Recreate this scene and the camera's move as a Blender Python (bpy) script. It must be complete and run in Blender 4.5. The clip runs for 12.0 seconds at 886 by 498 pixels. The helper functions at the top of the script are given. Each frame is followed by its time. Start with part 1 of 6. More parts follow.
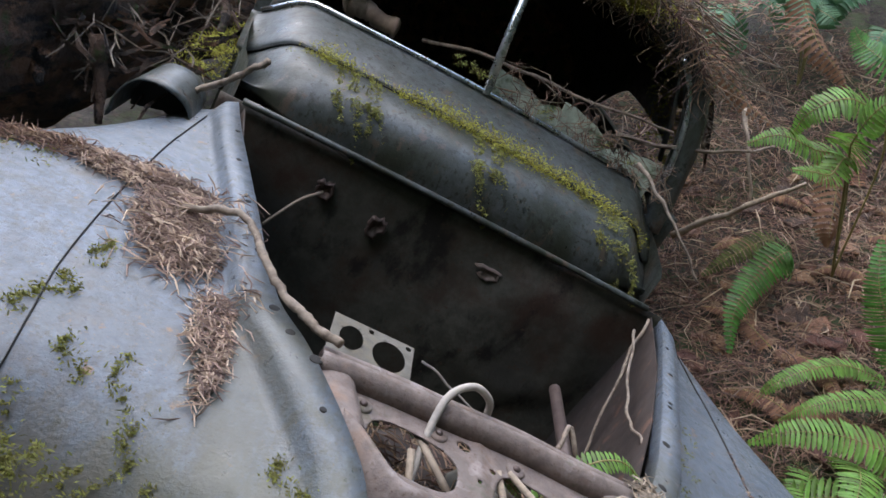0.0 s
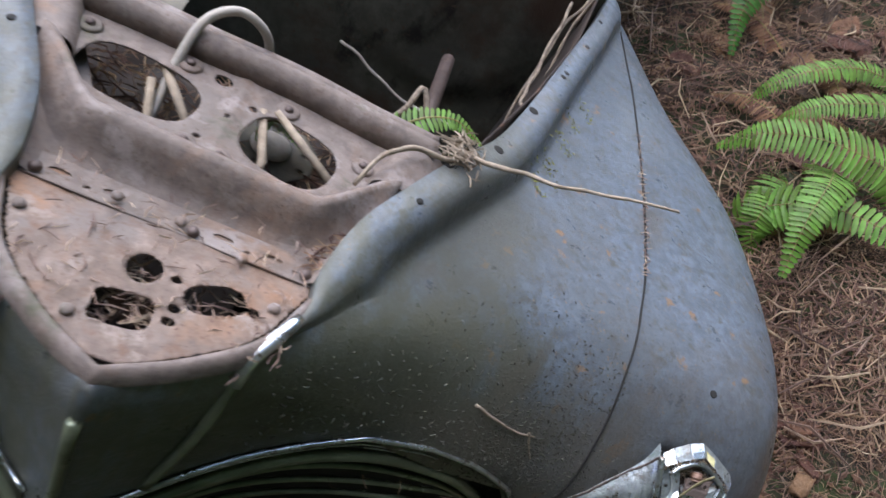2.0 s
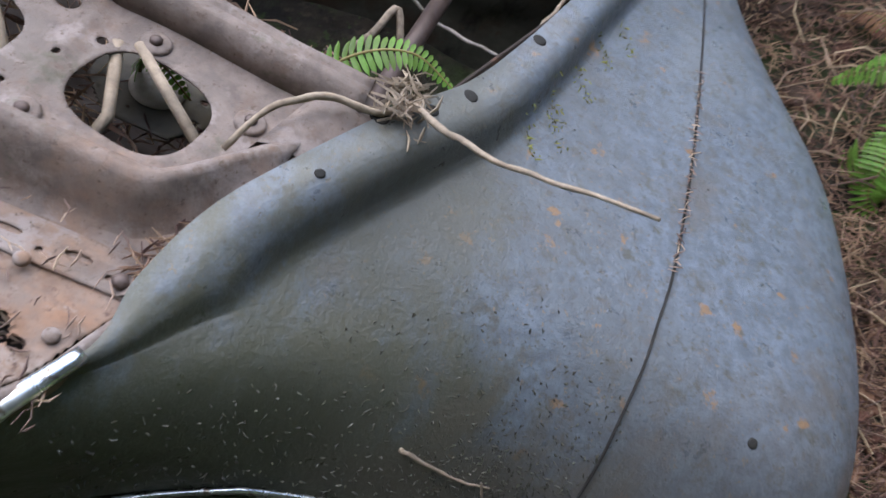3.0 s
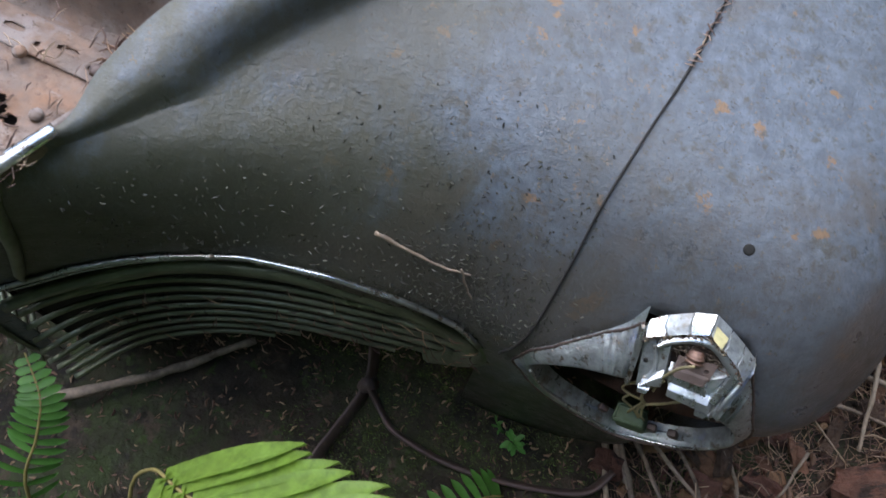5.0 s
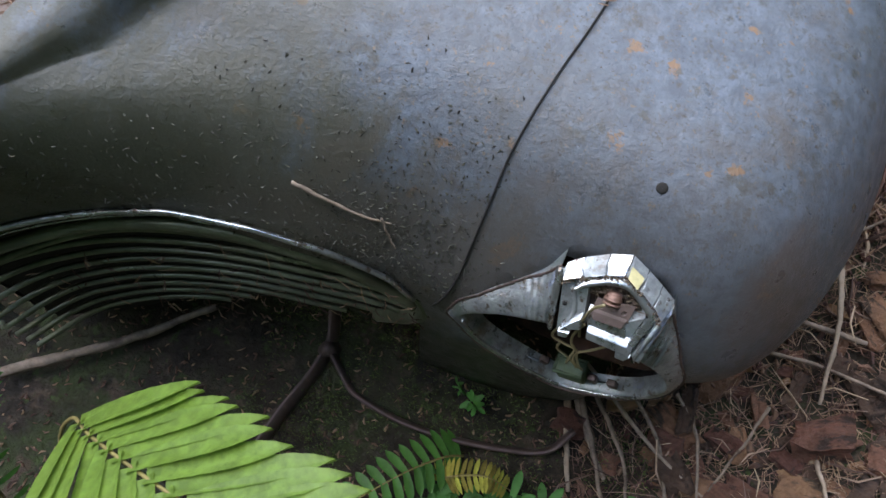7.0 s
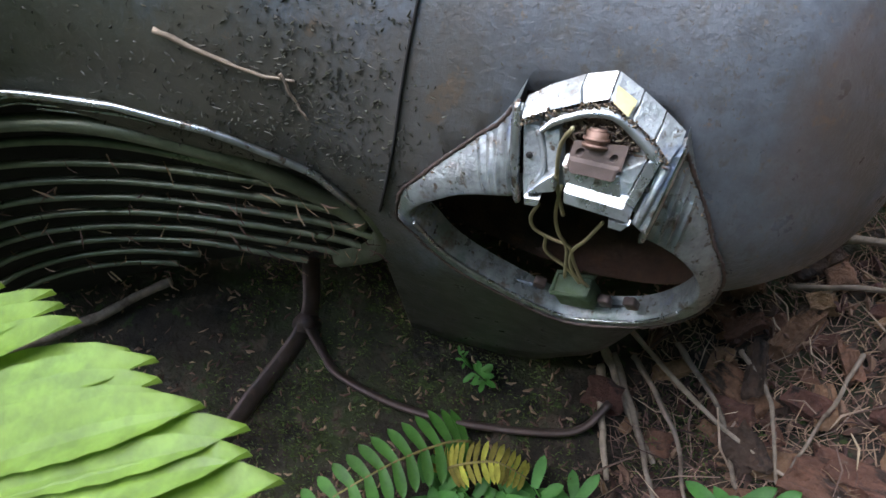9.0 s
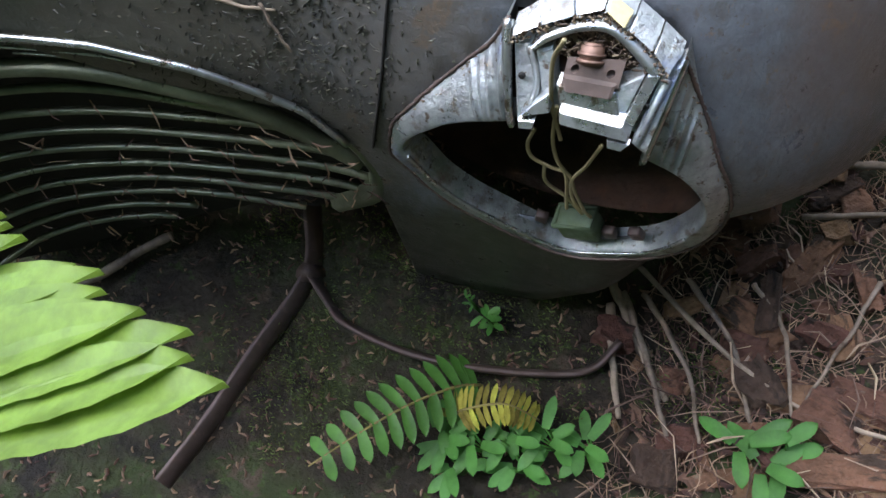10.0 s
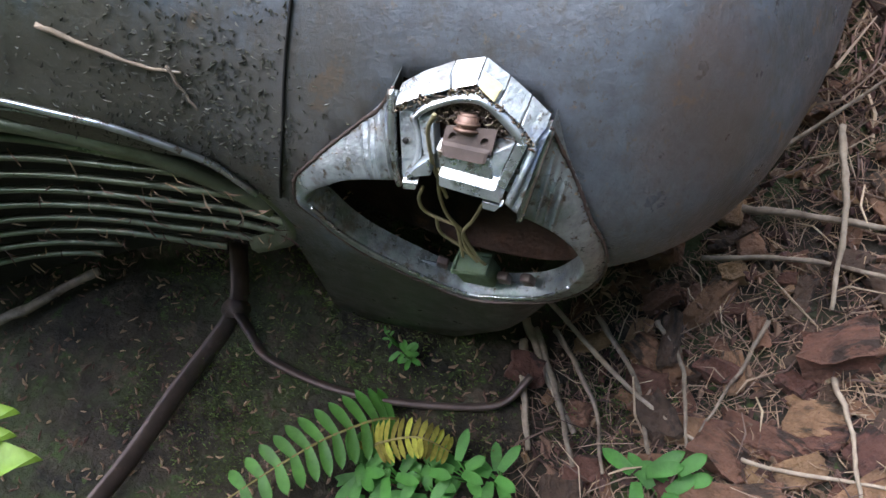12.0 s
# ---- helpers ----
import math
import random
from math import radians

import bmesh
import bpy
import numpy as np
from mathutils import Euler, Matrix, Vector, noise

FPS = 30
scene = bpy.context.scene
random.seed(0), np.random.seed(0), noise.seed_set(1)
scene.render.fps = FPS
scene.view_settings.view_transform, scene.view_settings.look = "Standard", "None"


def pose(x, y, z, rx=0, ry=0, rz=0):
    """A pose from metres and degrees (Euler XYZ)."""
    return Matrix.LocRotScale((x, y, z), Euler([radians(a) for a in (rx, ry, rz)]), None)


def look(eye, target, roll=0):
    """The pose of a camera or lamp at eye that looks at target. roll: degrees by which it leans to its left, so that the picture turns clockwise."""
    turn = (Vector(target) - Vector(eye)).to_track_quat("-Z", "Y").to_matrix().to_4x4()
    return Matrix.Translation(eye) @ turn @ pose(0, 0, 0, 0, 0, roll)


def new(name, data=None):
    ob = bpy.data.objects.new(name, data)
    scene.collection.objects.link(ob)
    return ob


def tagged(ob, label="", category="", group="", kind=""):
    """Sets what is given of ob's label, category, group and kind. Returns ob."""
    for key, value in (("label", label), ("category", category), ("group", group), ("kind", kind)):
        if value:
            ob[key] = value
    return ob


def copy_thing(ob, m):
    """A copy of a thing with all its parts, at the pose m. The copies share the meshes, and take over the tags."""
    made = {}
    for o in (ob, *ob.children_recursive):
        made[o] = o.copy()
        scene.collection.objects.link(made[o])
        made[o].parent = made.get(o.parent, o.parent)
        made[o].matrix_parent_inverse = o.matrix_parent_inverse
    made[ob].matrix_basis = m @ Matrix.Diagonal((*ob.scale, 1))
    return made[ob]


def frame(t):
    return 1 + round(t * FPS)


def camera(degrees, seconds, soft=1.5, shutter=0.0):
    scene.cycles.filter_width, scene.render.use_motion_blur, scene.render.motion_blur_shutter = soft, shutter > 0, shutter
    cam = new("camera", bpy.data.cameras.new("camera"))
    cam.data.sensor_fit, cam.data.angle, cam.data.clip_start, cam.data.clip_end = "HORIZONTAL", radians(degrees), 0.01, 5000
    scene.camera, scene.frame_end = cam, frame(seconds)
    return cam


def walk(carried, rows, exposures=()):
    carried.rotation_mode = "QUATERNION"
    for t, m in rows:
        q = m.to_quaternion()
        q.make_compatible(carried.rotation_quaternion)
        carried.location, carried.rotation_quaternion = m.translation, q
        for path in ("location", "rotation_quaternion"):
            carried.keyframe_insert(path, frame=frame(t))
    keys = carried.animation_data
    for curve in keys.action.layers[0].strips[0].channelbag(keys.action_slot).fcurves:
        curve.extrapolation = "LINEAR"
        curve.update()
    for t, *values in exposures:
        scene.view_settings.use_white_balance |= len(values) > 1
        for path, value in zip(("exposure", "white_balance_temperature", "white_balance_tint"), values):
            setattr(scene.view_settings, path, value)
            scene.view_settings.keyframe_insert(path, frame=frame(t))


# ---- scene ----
cam = camera(58.9, 12.0, 1.5, 0.4)
METRES, EYE, TILT, LEAN, TURN = 1.7, 1.45, -18.0, 4.0, 0.0
EXPOSURES = [(0.0, 0.85), (1.5, 1.08), (3.5, 0.92), (5.5, 0.9), (7.0, 0.95), (9, 1.5), (10, 1.58), (12, 1.72)]
ROWS = [
    (0.0, 0.0, 0.0, 0.0, -0.0, 0.0, -0.0),
    (0.5, 0.024, 0.0015, -0.0073, -0.1, -2.09, 0.39),
    (1.0, 0.0707, 0.0213, -0.0443, 0.97, -6.92, 0.4),
    (1.5, 0.1529, 0.0371, -0.0908, 3.39, -13.3, 0.09),
    (2.0, 0.2322, 0.103, -0.0971, 6.03, -18.76, -0.34),
    (2.5, 0.282, 0.1739, -0.1189, 9.02, -20.51, -0.75),
    (3.0, 0.32, 0.2881, -0.1145, 15.0, -24.55, 0.75),
    (3.5, 0.3632, 0.3139, -0.0917, 21.97, -29.42, 3.14),
    (5.5, 0.4962, 0.3317, -0.1508, 32.41, -36.26, 9.93),
    (6.0, 0.5099, 0.3415, -0.1541, 33.18, -36.22, 10.73),
    (6.5, 0.524, 0.3438, -0.1565, 33.14, -36.1, 10.89),
    (7.0, 0.5328, 0.3451, -0.1648, 31.96, -36.66, 10.82),
    (9.0, 0.5317, 0.4107, -0.3333, 34.33, -31.9, 17.39),
    (9.5, 0.5314, 0.4128, -0.3424, 34.77, -33.32, 18.95),
    (10.0, 0.5318, 0.416, -0.3519, 34.06, -35.04, 19.73),
    (10.5, 0.5436, 0.419, -0.3472, 32.5, -35.08, 19.41),
    (11.0, 0.5586, 0.4219, -0.3429, 32.19, -35.31, 18.77),
    (11.5, 0.5669, 0.4221, -0.3375, 31.94, -34.52, 18.12),
    (12.0, 0.5704, 0.4248, -0.3379, 31.62, -34.23, 17.74),
]
walk(cam, [(t, pose(0, 0, EYE, TILT, LEAN, TURN) @ pose(METRES * x, METRES * y, METRES * z, 90 + pitch, roll, yaw)) for t, x, y, z, yaw, pitch, roll in ROWS], EXPOSURES)

# ---- world and light ----
world = bpy.data.worlds.new("forest_sky")
scene.world = world
world.use_nodes = True
wn = world.node_tree
sky = wn.nodes.new("ShaderNodeTexSky")
sky.sky_type, sky.sun_disc = "NISHITA", False
sky.sun_elevation, sky.sun_rotation = radians(62), radians(200)
wn.links.new(sky.outputs[0], wn.nodes["Background"].inputs[0])
wn.nodes["Background"].inputs[1].default_value = 0.50
sun = new("sun", bpy.data.lights.new("sun", "SUN"))
sun.data.energy, sun.data.angle, sun.data.color = 2.4, radians(70), (1.0, 0.87, 0.72)
sun.matrix_world = look((1.0, 5.0, 9), (0.2, 1.0, 0))

# ---- materials ----


def mat(name, base, rough=0.6, metal=0.0, spots=(), bump=0.2, bump_scale=60.0, rough_var=0.15, vary=0.12, island=0.0, spec=0.5, trans=0.0, objrand=0.0, depth=0.004):
    """A procedural material: base colour with fine grain, patches of other colours (colour, scale, threshold, softness, stretch), uneven gloss and relief."""
    m = bpy.data.materials.new(name)
    m.use_nodes = True
    nt = m.node_tree
    bs = nt.nodes["Principled BSDF"]
    tc = nt.nodes.new("ShaderNodeTexCoord")

    def tex(scale, detail=6.0, stretch=(1, 1, 1), shift=0.0):
        mp = nt.nodes.new("ShaderNodeMapping")
        mp.inputs["Scale"].default_value = stretch
        mp.inputs["Location"].default_value = (shift, shift * 0.7, shift * 1.3)
        n = nt.nodes.new("ShaderNodeTexNoise")
        n.inputs["Scale"].default_value, n.inputs["Detail"].default_value = scale, detail
        n.inputs["Roughness"].default_value = 0.65
        nt.links.new(tc.outputs["Object"], mp.inputs[0])
        nt.links.new(mp.outputs[0], n.inputs["Vector"])
        return n.outputs["Fac"]

    def ramp(fac, a, b, ca, cb):
        r = nt.nodes.new("ShaderNodeValToRGB")
        r.color_ramp.elements[0].position, r.color_ramp.elements[1].position = a, b
        r.color_ramp.elements[0].color, r.color_ramp.elements[1].color = (*ca, 1), (*cb, 1)
        nt.links.new(fac, r.inputs[0])
        return r.outputs[0]

    lo = tuple(c * (1 - 2 * vary) for c in base)
    hi = tuple(min(1, c * (1 + 2 * vary)) for c in base)
    col = ramp(tex(bump_scale * 0.35), 0.38, 0.62, lo, hi)
    for i, (c, sc, th, soft, st) in enumerate(spots):
        f = ramp(tex(sc, 8.0, st, 3.1 * i + 1.0), th, th + soft, (0, 0, 0), (1, 1, 1))
        mx = nt.nodes.new("ShaderNodeMixRGB")
        nt.links.new(f, mx.inputs[0])
        nt.links.new(col, mx.inputs[1])
        mx.inputs[2].default_value = (*c, 1)
        col = mx.outputs[0]
    if island:
        g = nt.nodes.new("ShaderNodeNewGeometry")
        hs = nt.nodes.new("ShaderNodeHueSaturation")
        ma = nt.nodes.new("ShaderNodeMapRange")
        ma.inputs[3].default_value, ma.inputs[4].default_value = 1 - island, 1 + island
        nt.links.new(g.outputs["Random Per Island"], ma.inputs[0])
        nt.links.new(ma.outputs[0], hs.inputs["Value"])
        mb = nt.nodes.new("ShaderNodeMapRange")
        mb.inputs[3].default_value, mb.inputs[4].default_value = 0.5 - 0.05 * island, 0.5 + 0.03 * island
        nt.links.new(g.outputs["Random Per Island"], mb.inputs[0])
        nt.links.new(mb.outputs[0], hs.inputs["Hue"])
        nt.links.new(col, hs.inputs["Color"])
        col = hs.outputs[0]
    if objrand:
        g = nt.nodes.new("ShaderNodeObjectInfo")
        hs = nt.nodes.new("ShaderNodeHueSaturation")
        for lo_v, hi_v, slot in ((1 - objrand, 1 + objrand, "Value"), (0.48, 0.53, "Hue")):
            ma = nt.nodes.new("ShaderNodeMapRange")
            ma.inputs[3].default_value, ma.inputs[4].default_value = lo_v, hi_v
            nt.links.new(g.outputs["Random"], ma.inputs[0])
            nt.links.new(ma.outputs[0], hs.inputs[slot])
        nt.links.new(col, hs.inputs["Color"])
        col = hs.outputs[0]
    nt.links.new(col, bs.inputs["Base Color"])
    rr = nt.nodes.new("ShaderNodeMapRange")
    rr.inputs[3].default_value, rr.inputs[4].default_value = max(0.03, rough - rough_var), min(1, rough + rough_var)
    rr.inputs[1].default_value, rr.inputs[2].default_value = 0.3, 0.7
    nt.links.new(tex(bump_scale * 0.2, shift=7.7), rr.inputs[0])
    nt.links.new(rr.outputs[0], bs.inputs["Roughness"])
    bs.inputs["Metallic"].default_value = metal
    bs.inputs["Specular IOR Level"].default_value = spec
    if bump:
        bp = nt.nodes.new("ShaderNodeBump")
        bp.inputs["Strength"].default_value, bp.inputs["Distance"].default_value = bump, depth
        nt.links.new(tex(bump_scale, 8.0, shift=2.2), bp.inputs["Height"])
        nt.links.new(bp.outputs[0], bs.inputs["Normal"])
    if trans:
        tr = nt.nodes.new("ShaderNodeBsdfTranslucent")
        nt.links.new(col, tr.inputs[0])
        ms = nt.nodes.new("ShaderNodeMixShader")
        ms.inputs[0].default_value = trans
        nt.links.new(bs.outputs[0], ms.inputs[1])
        nt.links.new(tr.outputs[0], ms.inputs[2])
        nt.links.new(ms.outputs[0], nt.nodes["Material Output"].inputs[0])
    return m


PAINT = mat("weathered_paint", (0.110, 0.138, 0.172), 0.40, spots=[
    ((0.088, 0.100, 0.108), 2.4, 0.47, 0.24, (1, 1, 0.6)), ((0.150, 0.176, 0.200), 5, 0.56, 0.2, (1, 1, 1)), ((0.104, 0.098, 0.090), 9, 0.55, 0.18, (1, 1, 0.45)), ((0.092, 0.090, 0.084), 48, 0.57, 0.14, (1, 1, 0.45)), ((0.070, 0.074, 0.064), 36, 0.565, 0.12, (1, 1, 0.16)),
    ((0.215, 0.135, 0.075), 24, 0.63, 0.04, (1, 1, 0.6)), ((0.082, 0.082, 0.073), 110, 0.56, 0.12, (1, 1, 0.4)), ((0.160, 0.135, 0.105), 130, 0.61, 0.05, (1, 1, 0.6)), ((0.050, 0.047, 0.038), 230, 0.61, 0.06, (1, 1, 0.7))], bump=0.45, bump_scale=170, rough_var=0.17, spec=0.55)


def blotch(m, centre, size, colour, amount=0.85):
    """A blotch of colour with ragged edges about a place and its mirror image."""
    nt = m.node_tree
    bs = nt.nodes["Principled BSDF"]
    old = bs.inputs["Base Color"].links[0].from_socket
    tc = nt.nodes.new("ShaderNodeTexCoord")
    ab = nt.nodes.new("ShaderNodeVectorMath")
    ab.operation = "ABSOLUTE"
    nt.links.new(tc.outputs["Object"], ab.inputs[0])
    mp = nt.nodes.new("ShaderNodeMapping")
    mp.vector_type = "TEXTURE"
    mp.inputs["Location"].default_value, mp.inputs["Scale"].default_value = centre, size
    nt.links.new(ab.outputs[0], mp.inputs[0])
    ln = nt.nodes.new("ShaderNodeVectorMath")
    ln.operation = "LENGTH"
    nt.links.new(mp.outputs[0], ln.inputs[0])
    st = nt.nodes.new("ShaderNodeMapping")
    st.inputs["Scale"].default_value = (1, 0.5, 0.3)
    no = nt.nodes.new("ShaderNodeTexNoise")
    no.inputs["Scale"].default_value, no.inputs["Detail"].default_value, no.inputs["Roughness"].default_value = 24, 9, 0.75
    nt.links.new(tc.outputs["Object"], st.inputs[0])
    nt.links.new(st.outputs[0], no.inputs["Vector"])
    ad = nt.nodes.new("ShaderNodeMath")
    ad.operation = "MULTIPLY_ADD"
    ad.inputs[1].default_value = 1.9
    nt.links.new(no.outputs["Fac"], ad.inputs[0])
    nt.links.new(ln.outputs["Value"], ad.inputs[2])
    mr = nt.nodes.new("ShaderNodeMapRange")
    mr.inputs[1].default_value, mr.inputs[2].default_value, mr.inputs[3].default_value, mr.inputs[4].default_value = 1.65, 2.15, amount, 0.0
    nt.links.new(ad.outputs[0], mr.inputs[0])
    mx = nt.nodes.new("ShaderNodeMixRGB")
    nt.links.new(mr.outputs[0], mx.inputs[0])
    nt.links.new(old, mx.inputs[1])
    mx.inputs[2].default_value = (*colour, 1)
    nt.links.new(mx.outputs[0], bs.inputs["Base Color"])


# green-brown algae and dirt near the nose
blotch(PAINT, (0.27, 0.07, 0.17), (0.30, 0.22, 0.24), (0.074, 0.076, 0.050))
blotch(PAINT, (0.24, 0.06, 0.17), (0.16, 0.15, 0.15), (0.040, 0.044, 0.028), 0.55)
blotch(PAINT, (0.55, 0.15, 0.25), (0.28, 0.12, 0.15), (0.096, 0.087, 0.070), 0.6)
# much darker patch low on the wing, below the headlamp
blotch(PAINT, (0.70, 0.15, 0.52), (0.30, 0.12, 0.15), (0.036, 0.037, 0.027), 0.9)
# brown stains about the lamp, film of dirt beside the hood rail
blotch(PAINT, (0.80, 0.20, 0.20), (0.30, 0.17, 0.20), (0.090, 0.084, 0.074), 0.4)
blotch(PAINT, (0.92, 0.25, 0.16), (0.05, 0.08, 0.08), (0.130, 0.085, 0.060), 0.4)
blotch(PAINT, (0.34, 0.34, 0.02), (0.10, 0.24, 0.06), (0.085, 0.085, 0.062), 0.6)
COWL = mat("dark_green_paint", (0.052, 0.062, 0.06), 0.40, spots=[((0.025, 0.03, 0.02), 6, 0.47, 0.14, (1, 1, 0.6)), ((0.075, 0.085, 0.085), 5, 0.56, 0.1, (1, 1, 1)), ((0.07, 0.055, 0.04), 26, 0.56, 0.07, (1, 1, 0.5)), ((0.02, 0.022, 0.016), 70, 0.54, 0.07, (1, 1, 0.6))], bump=0.25, bump_scale=110, rough_var=0.16)
FIREWALL = mat("grimy_firewall", (0.058, 0.060, 0.050), 0.62, spots=[((0.045, 0.028, 0.02), 4, 0.5, 0.12, (1, 1, 1)), ((0.05, 0.052, 0.046), 3, 0.56, 0.05, (1, 1, 1)), ((0.008, 0.008, 0.007), 9, 0.54, 0.1, (1, 1, 0.6)), ((0.06, 0.04, 0.03), 60, 0.6, 0.05, (1, 1, 1))], bump=0.4, bump_scale=80)
RUST = mat("faded_rusty_primer", (0.160, 0.128, 0.112), 0.7, spots=[((0.235, 0.145, 0.095), 6, 0.55, 0.14, (1, 1, 1)), ((0.15, 0.125, 0.11), 9, 0.5, 0.14, (1, 1, 1)), ((0.24, 0.205, 0.19), 14, 0.55, 0.08, (1, 1, 1)), ((0.14, 0.10, 0.078), 45, 0.54, 0.14, (1, 1, 1)), ((0.10, 0.07, 0.05), 160, 0.58, 0.1, (1, 1, 1)), ((0.07, 0.075, 0.04), 7, 0.6, 0.08, (1, 1, 1))], bump=0.5, bump_scale=110)
PANRUST = mat("orange_rusty_pan", (0.180, 0.132, 0.106), 0.72, spots=[((0.27, 0.145, 0.08), 8, 0.53, 0.16, (1, 1, 1)), ((0.17, 0.14, 0.125), 9, 0.51, 0.14, (1, 1, 1)), ((0.26, 0.21, 0.18), 20, 0.56, 0.07, (1, 1, 1)), ((0.15, 0.09, 0.06), 50, 0.54, 0.14, (1, 1, 1)), ((0.10, 0.06, 0.045), 160, 0.58, 0.1, (1, 1, 1))], bump=0.5, bump_scale=110)
CHROME = mat("weathered_chrome", (0.46, 0.49, 0.50), 0.27, 0.9, spots=[((0.3, 0.33, 0.3), 30, 0.54, 0.1, (1, 1, 1)), ((0.18, 0.15, 0.12), 80, 0.58, 0.05, (1, 1, 1))], bump=0.1, bump_scale=80)
DULL = mat("pitted_grey_chrome", (0.31, 0.345, 0.355), 0.36, 0.65, spots=[((0.19, 0.25, 0.22), 18, 0.5, 0.12, (1, 1, 1)), ((0.21, 0.26, 0.38), 14, 0.55, 0.1, (1, 1, 1)), ((0.15, 0.125, 0.10), 40, 0.55, 0.12, (1, 1, 1)), ((0.10, 0.08, 0.06), 120, 0.58, 0.08, (1, 1, 1)), ((0.33, 0.35, 0.36), 70, 0.6, 0.1, (1, 1, 1))], bump=0.45, bump_scale=160)
GRILLE = mat("green_tarnished_grille", (0.17, 0.195, 0.135), 0.37, 0.6, spots=[((0.08, 0.095, 0.05), 14, 0.58, 0.15, (0.4, 1, 1)), ((0.26, 0.27, 0.22), 20, 0.64, 0.08, (0.3, 1, 1))], bump=0.12)
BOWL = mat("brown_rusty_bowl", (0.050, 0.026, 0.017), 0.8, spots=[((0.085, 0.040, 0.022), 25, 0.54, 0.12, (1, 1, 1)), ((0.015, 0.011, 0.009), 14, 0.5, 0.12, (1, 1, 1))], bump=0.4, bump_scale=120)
SOCKET = mat("copper_brown_socket", (0.20, 0.125, 0.095), 0.5, 0.4, bump=0.3)
# black joints and holes; also shade put into colour behind gaps
BLACK = mat("black_joint_and_shade", (0.012, 0.012, 0.011), 0.9, bump=0)
# rust for inside faces, its base darkened to carry shade as well
INSIDE = mat("rusty_inside_with_shade", (0.026, 0.017, 0.013), 0.85, spots=[((0.1, 0.05, 0.03), 12, 0.58, 0.1, (1, 1, 1))])
IRON = mat("dark_brown_iron", (0.085, 0.062, 0.055), 0.5, 0.3, spots=[((0.15, 0.1, 0.08), 30, 0.6, 0.1, (1, 1, 1))])
SOIL = mat("dark_forest_soil", (0.027, 0.021, 0.014), 0.95, spots=[((0.03, 0.045, 0.012), 4, 0.46, 0.12, (1, 1, 1)), ((0.07, 0.05, 0.036), 22, 0.55, 0.08, (1, 1, 1)), ((0.010, 0.008, 0.006), 12, 0.54, 0.08, (1, 1, 1)), ((0.04, 0.065, 0.015), 40, 0.58, 0.06, (1, 1, 1))], bump=1.0, bump_scale=80, vary=0.2, depth=0.012)
DRY = mat("pale_dry_needles", (0.33, 0.245, 0.19), 0.9, bump=0.1, island=0.7)
TAN = mat("tan_dry_sticks", (0.29, 0.215, 0.155), 0.9, bump=0.1, island=0.85)
LICHEN = mat("grey_lichen", (0.085, 0.085, 0.072), 0.9, bump=0.1, island=0.6)
NEEDLES = mat("dry_brown_needles", (0.22, 0.145, 0.10), 0.9, bump=0.1, island=0.75)
TWIG = mat("grey_brown_twig", (0.21, 0.17, 0.13), 0.85, spots=[((0.1, 0.075, 0.055), 30, 0.5, 0.15, (1, 1, 1)), ((0.34, 0.3, 0.24), 18, 0.62, 0.1, (1, 1, 1))], bump=0.4, bump_scale=150)
PALE = mat("pale_dry_root", (0.27, 0.22, 0.165), 0.8, spots=[((0.2, 0.15, 0.11), 25, 0.56, 0.12, (1, 1, 1))], bump=0.3, bump_scale=150)
BARKBITS = mat("mixed_bark_bits", (0.13, 0.075, 0.052), 0.95, spots=[((0.05, 0.034, 0.026), 30, 0.52, 0.1, (1, 1, 1))], bump=0.6, bump_scale=110, island=0.7)
BARK = mat("red_brown_bark", (0.17, 0.085, 0.055), 0.95, spots=[((0.21, 0.10, 0.065), 30, 0.52, 0.08, (0.3, 1, 1)), ((0.045, 0.028, 0.02), 50, 0.52, 0.08, (0.3, 1, 1)), ((0.2, 0.15, 0.11), 25, 0.6, 0.06, (1, 1, 1))], bump=1.0, bump_scale=110, objrand=0.5, depth=0.012)
WOOD = mat("rotten_log_wood", (0.085, 0.053, 0.037), 0.95, spots=[((0.20, 0.105, 0.06), 14, 0.52, 0.08, (1, 0.25, 1)), ((0.015, 0.011, 0.009), 20, 0.5, 0.08, (1, 0.3, 1)), ((0.05, 0.07, 0.018), 9, 0.58, 0.06, (1, 1, 1))], bump=1.0, bump_scale=45, depth=0.03)
MOSS = mat("yellow_green_moss", (0.29, 0.285, 0.045), 0.95, bump=0.5, bump_scale=200, island=0.5, trans=0.25)
DMOSS = mat("dark_green_moss", (0.07, 0.085, 0.022), 0.95, bump=0.5, bump_scale=200, island=0.5, trans=0.2)
GMOSS = mat("short_green_moss", (0.075, 0.105, 0.026), 0.95, bump=0.5, bump_scale=200, island=0.6, trans=0.2)
BRACKET = mat("brown_bracket", (0.12, 0.09, 0.078), 0.7, bump=0.3)
HMOSS = mat("olive_moss", (0.19, 0.195, 0.05), 0.95, bump=0.5, bump_scale=200, island=0.5, trans=0.2)
FERN_BRIGHT = mat("yellow_green_fern", (0.135, 0.28, 0.045), 0.5, bump=0.1, island=0.3, trans=0.4)
FERN_BLUE = mat("blue_green_fern", (0.07, 0.17, 0.08), 0.5, bump=0.1, island=0.3, trans=0.3)
SHARD = mat("algae_covered_glass", (0.27, 0.31, 0.24), 0.35, spots=[((0.06, 0.08, 0.035), 14, 0.55, 0.1, (1, 1, 1)), ((0.13, 0.15, 0.12), 9, 0.56, 0.08, (1, 1, 1))], bump=0.2)
FERN = mat("green_fern", (0.07, 0.20, 0.035), 0.5, bump=0.1, island=0.3, trans=0.35)
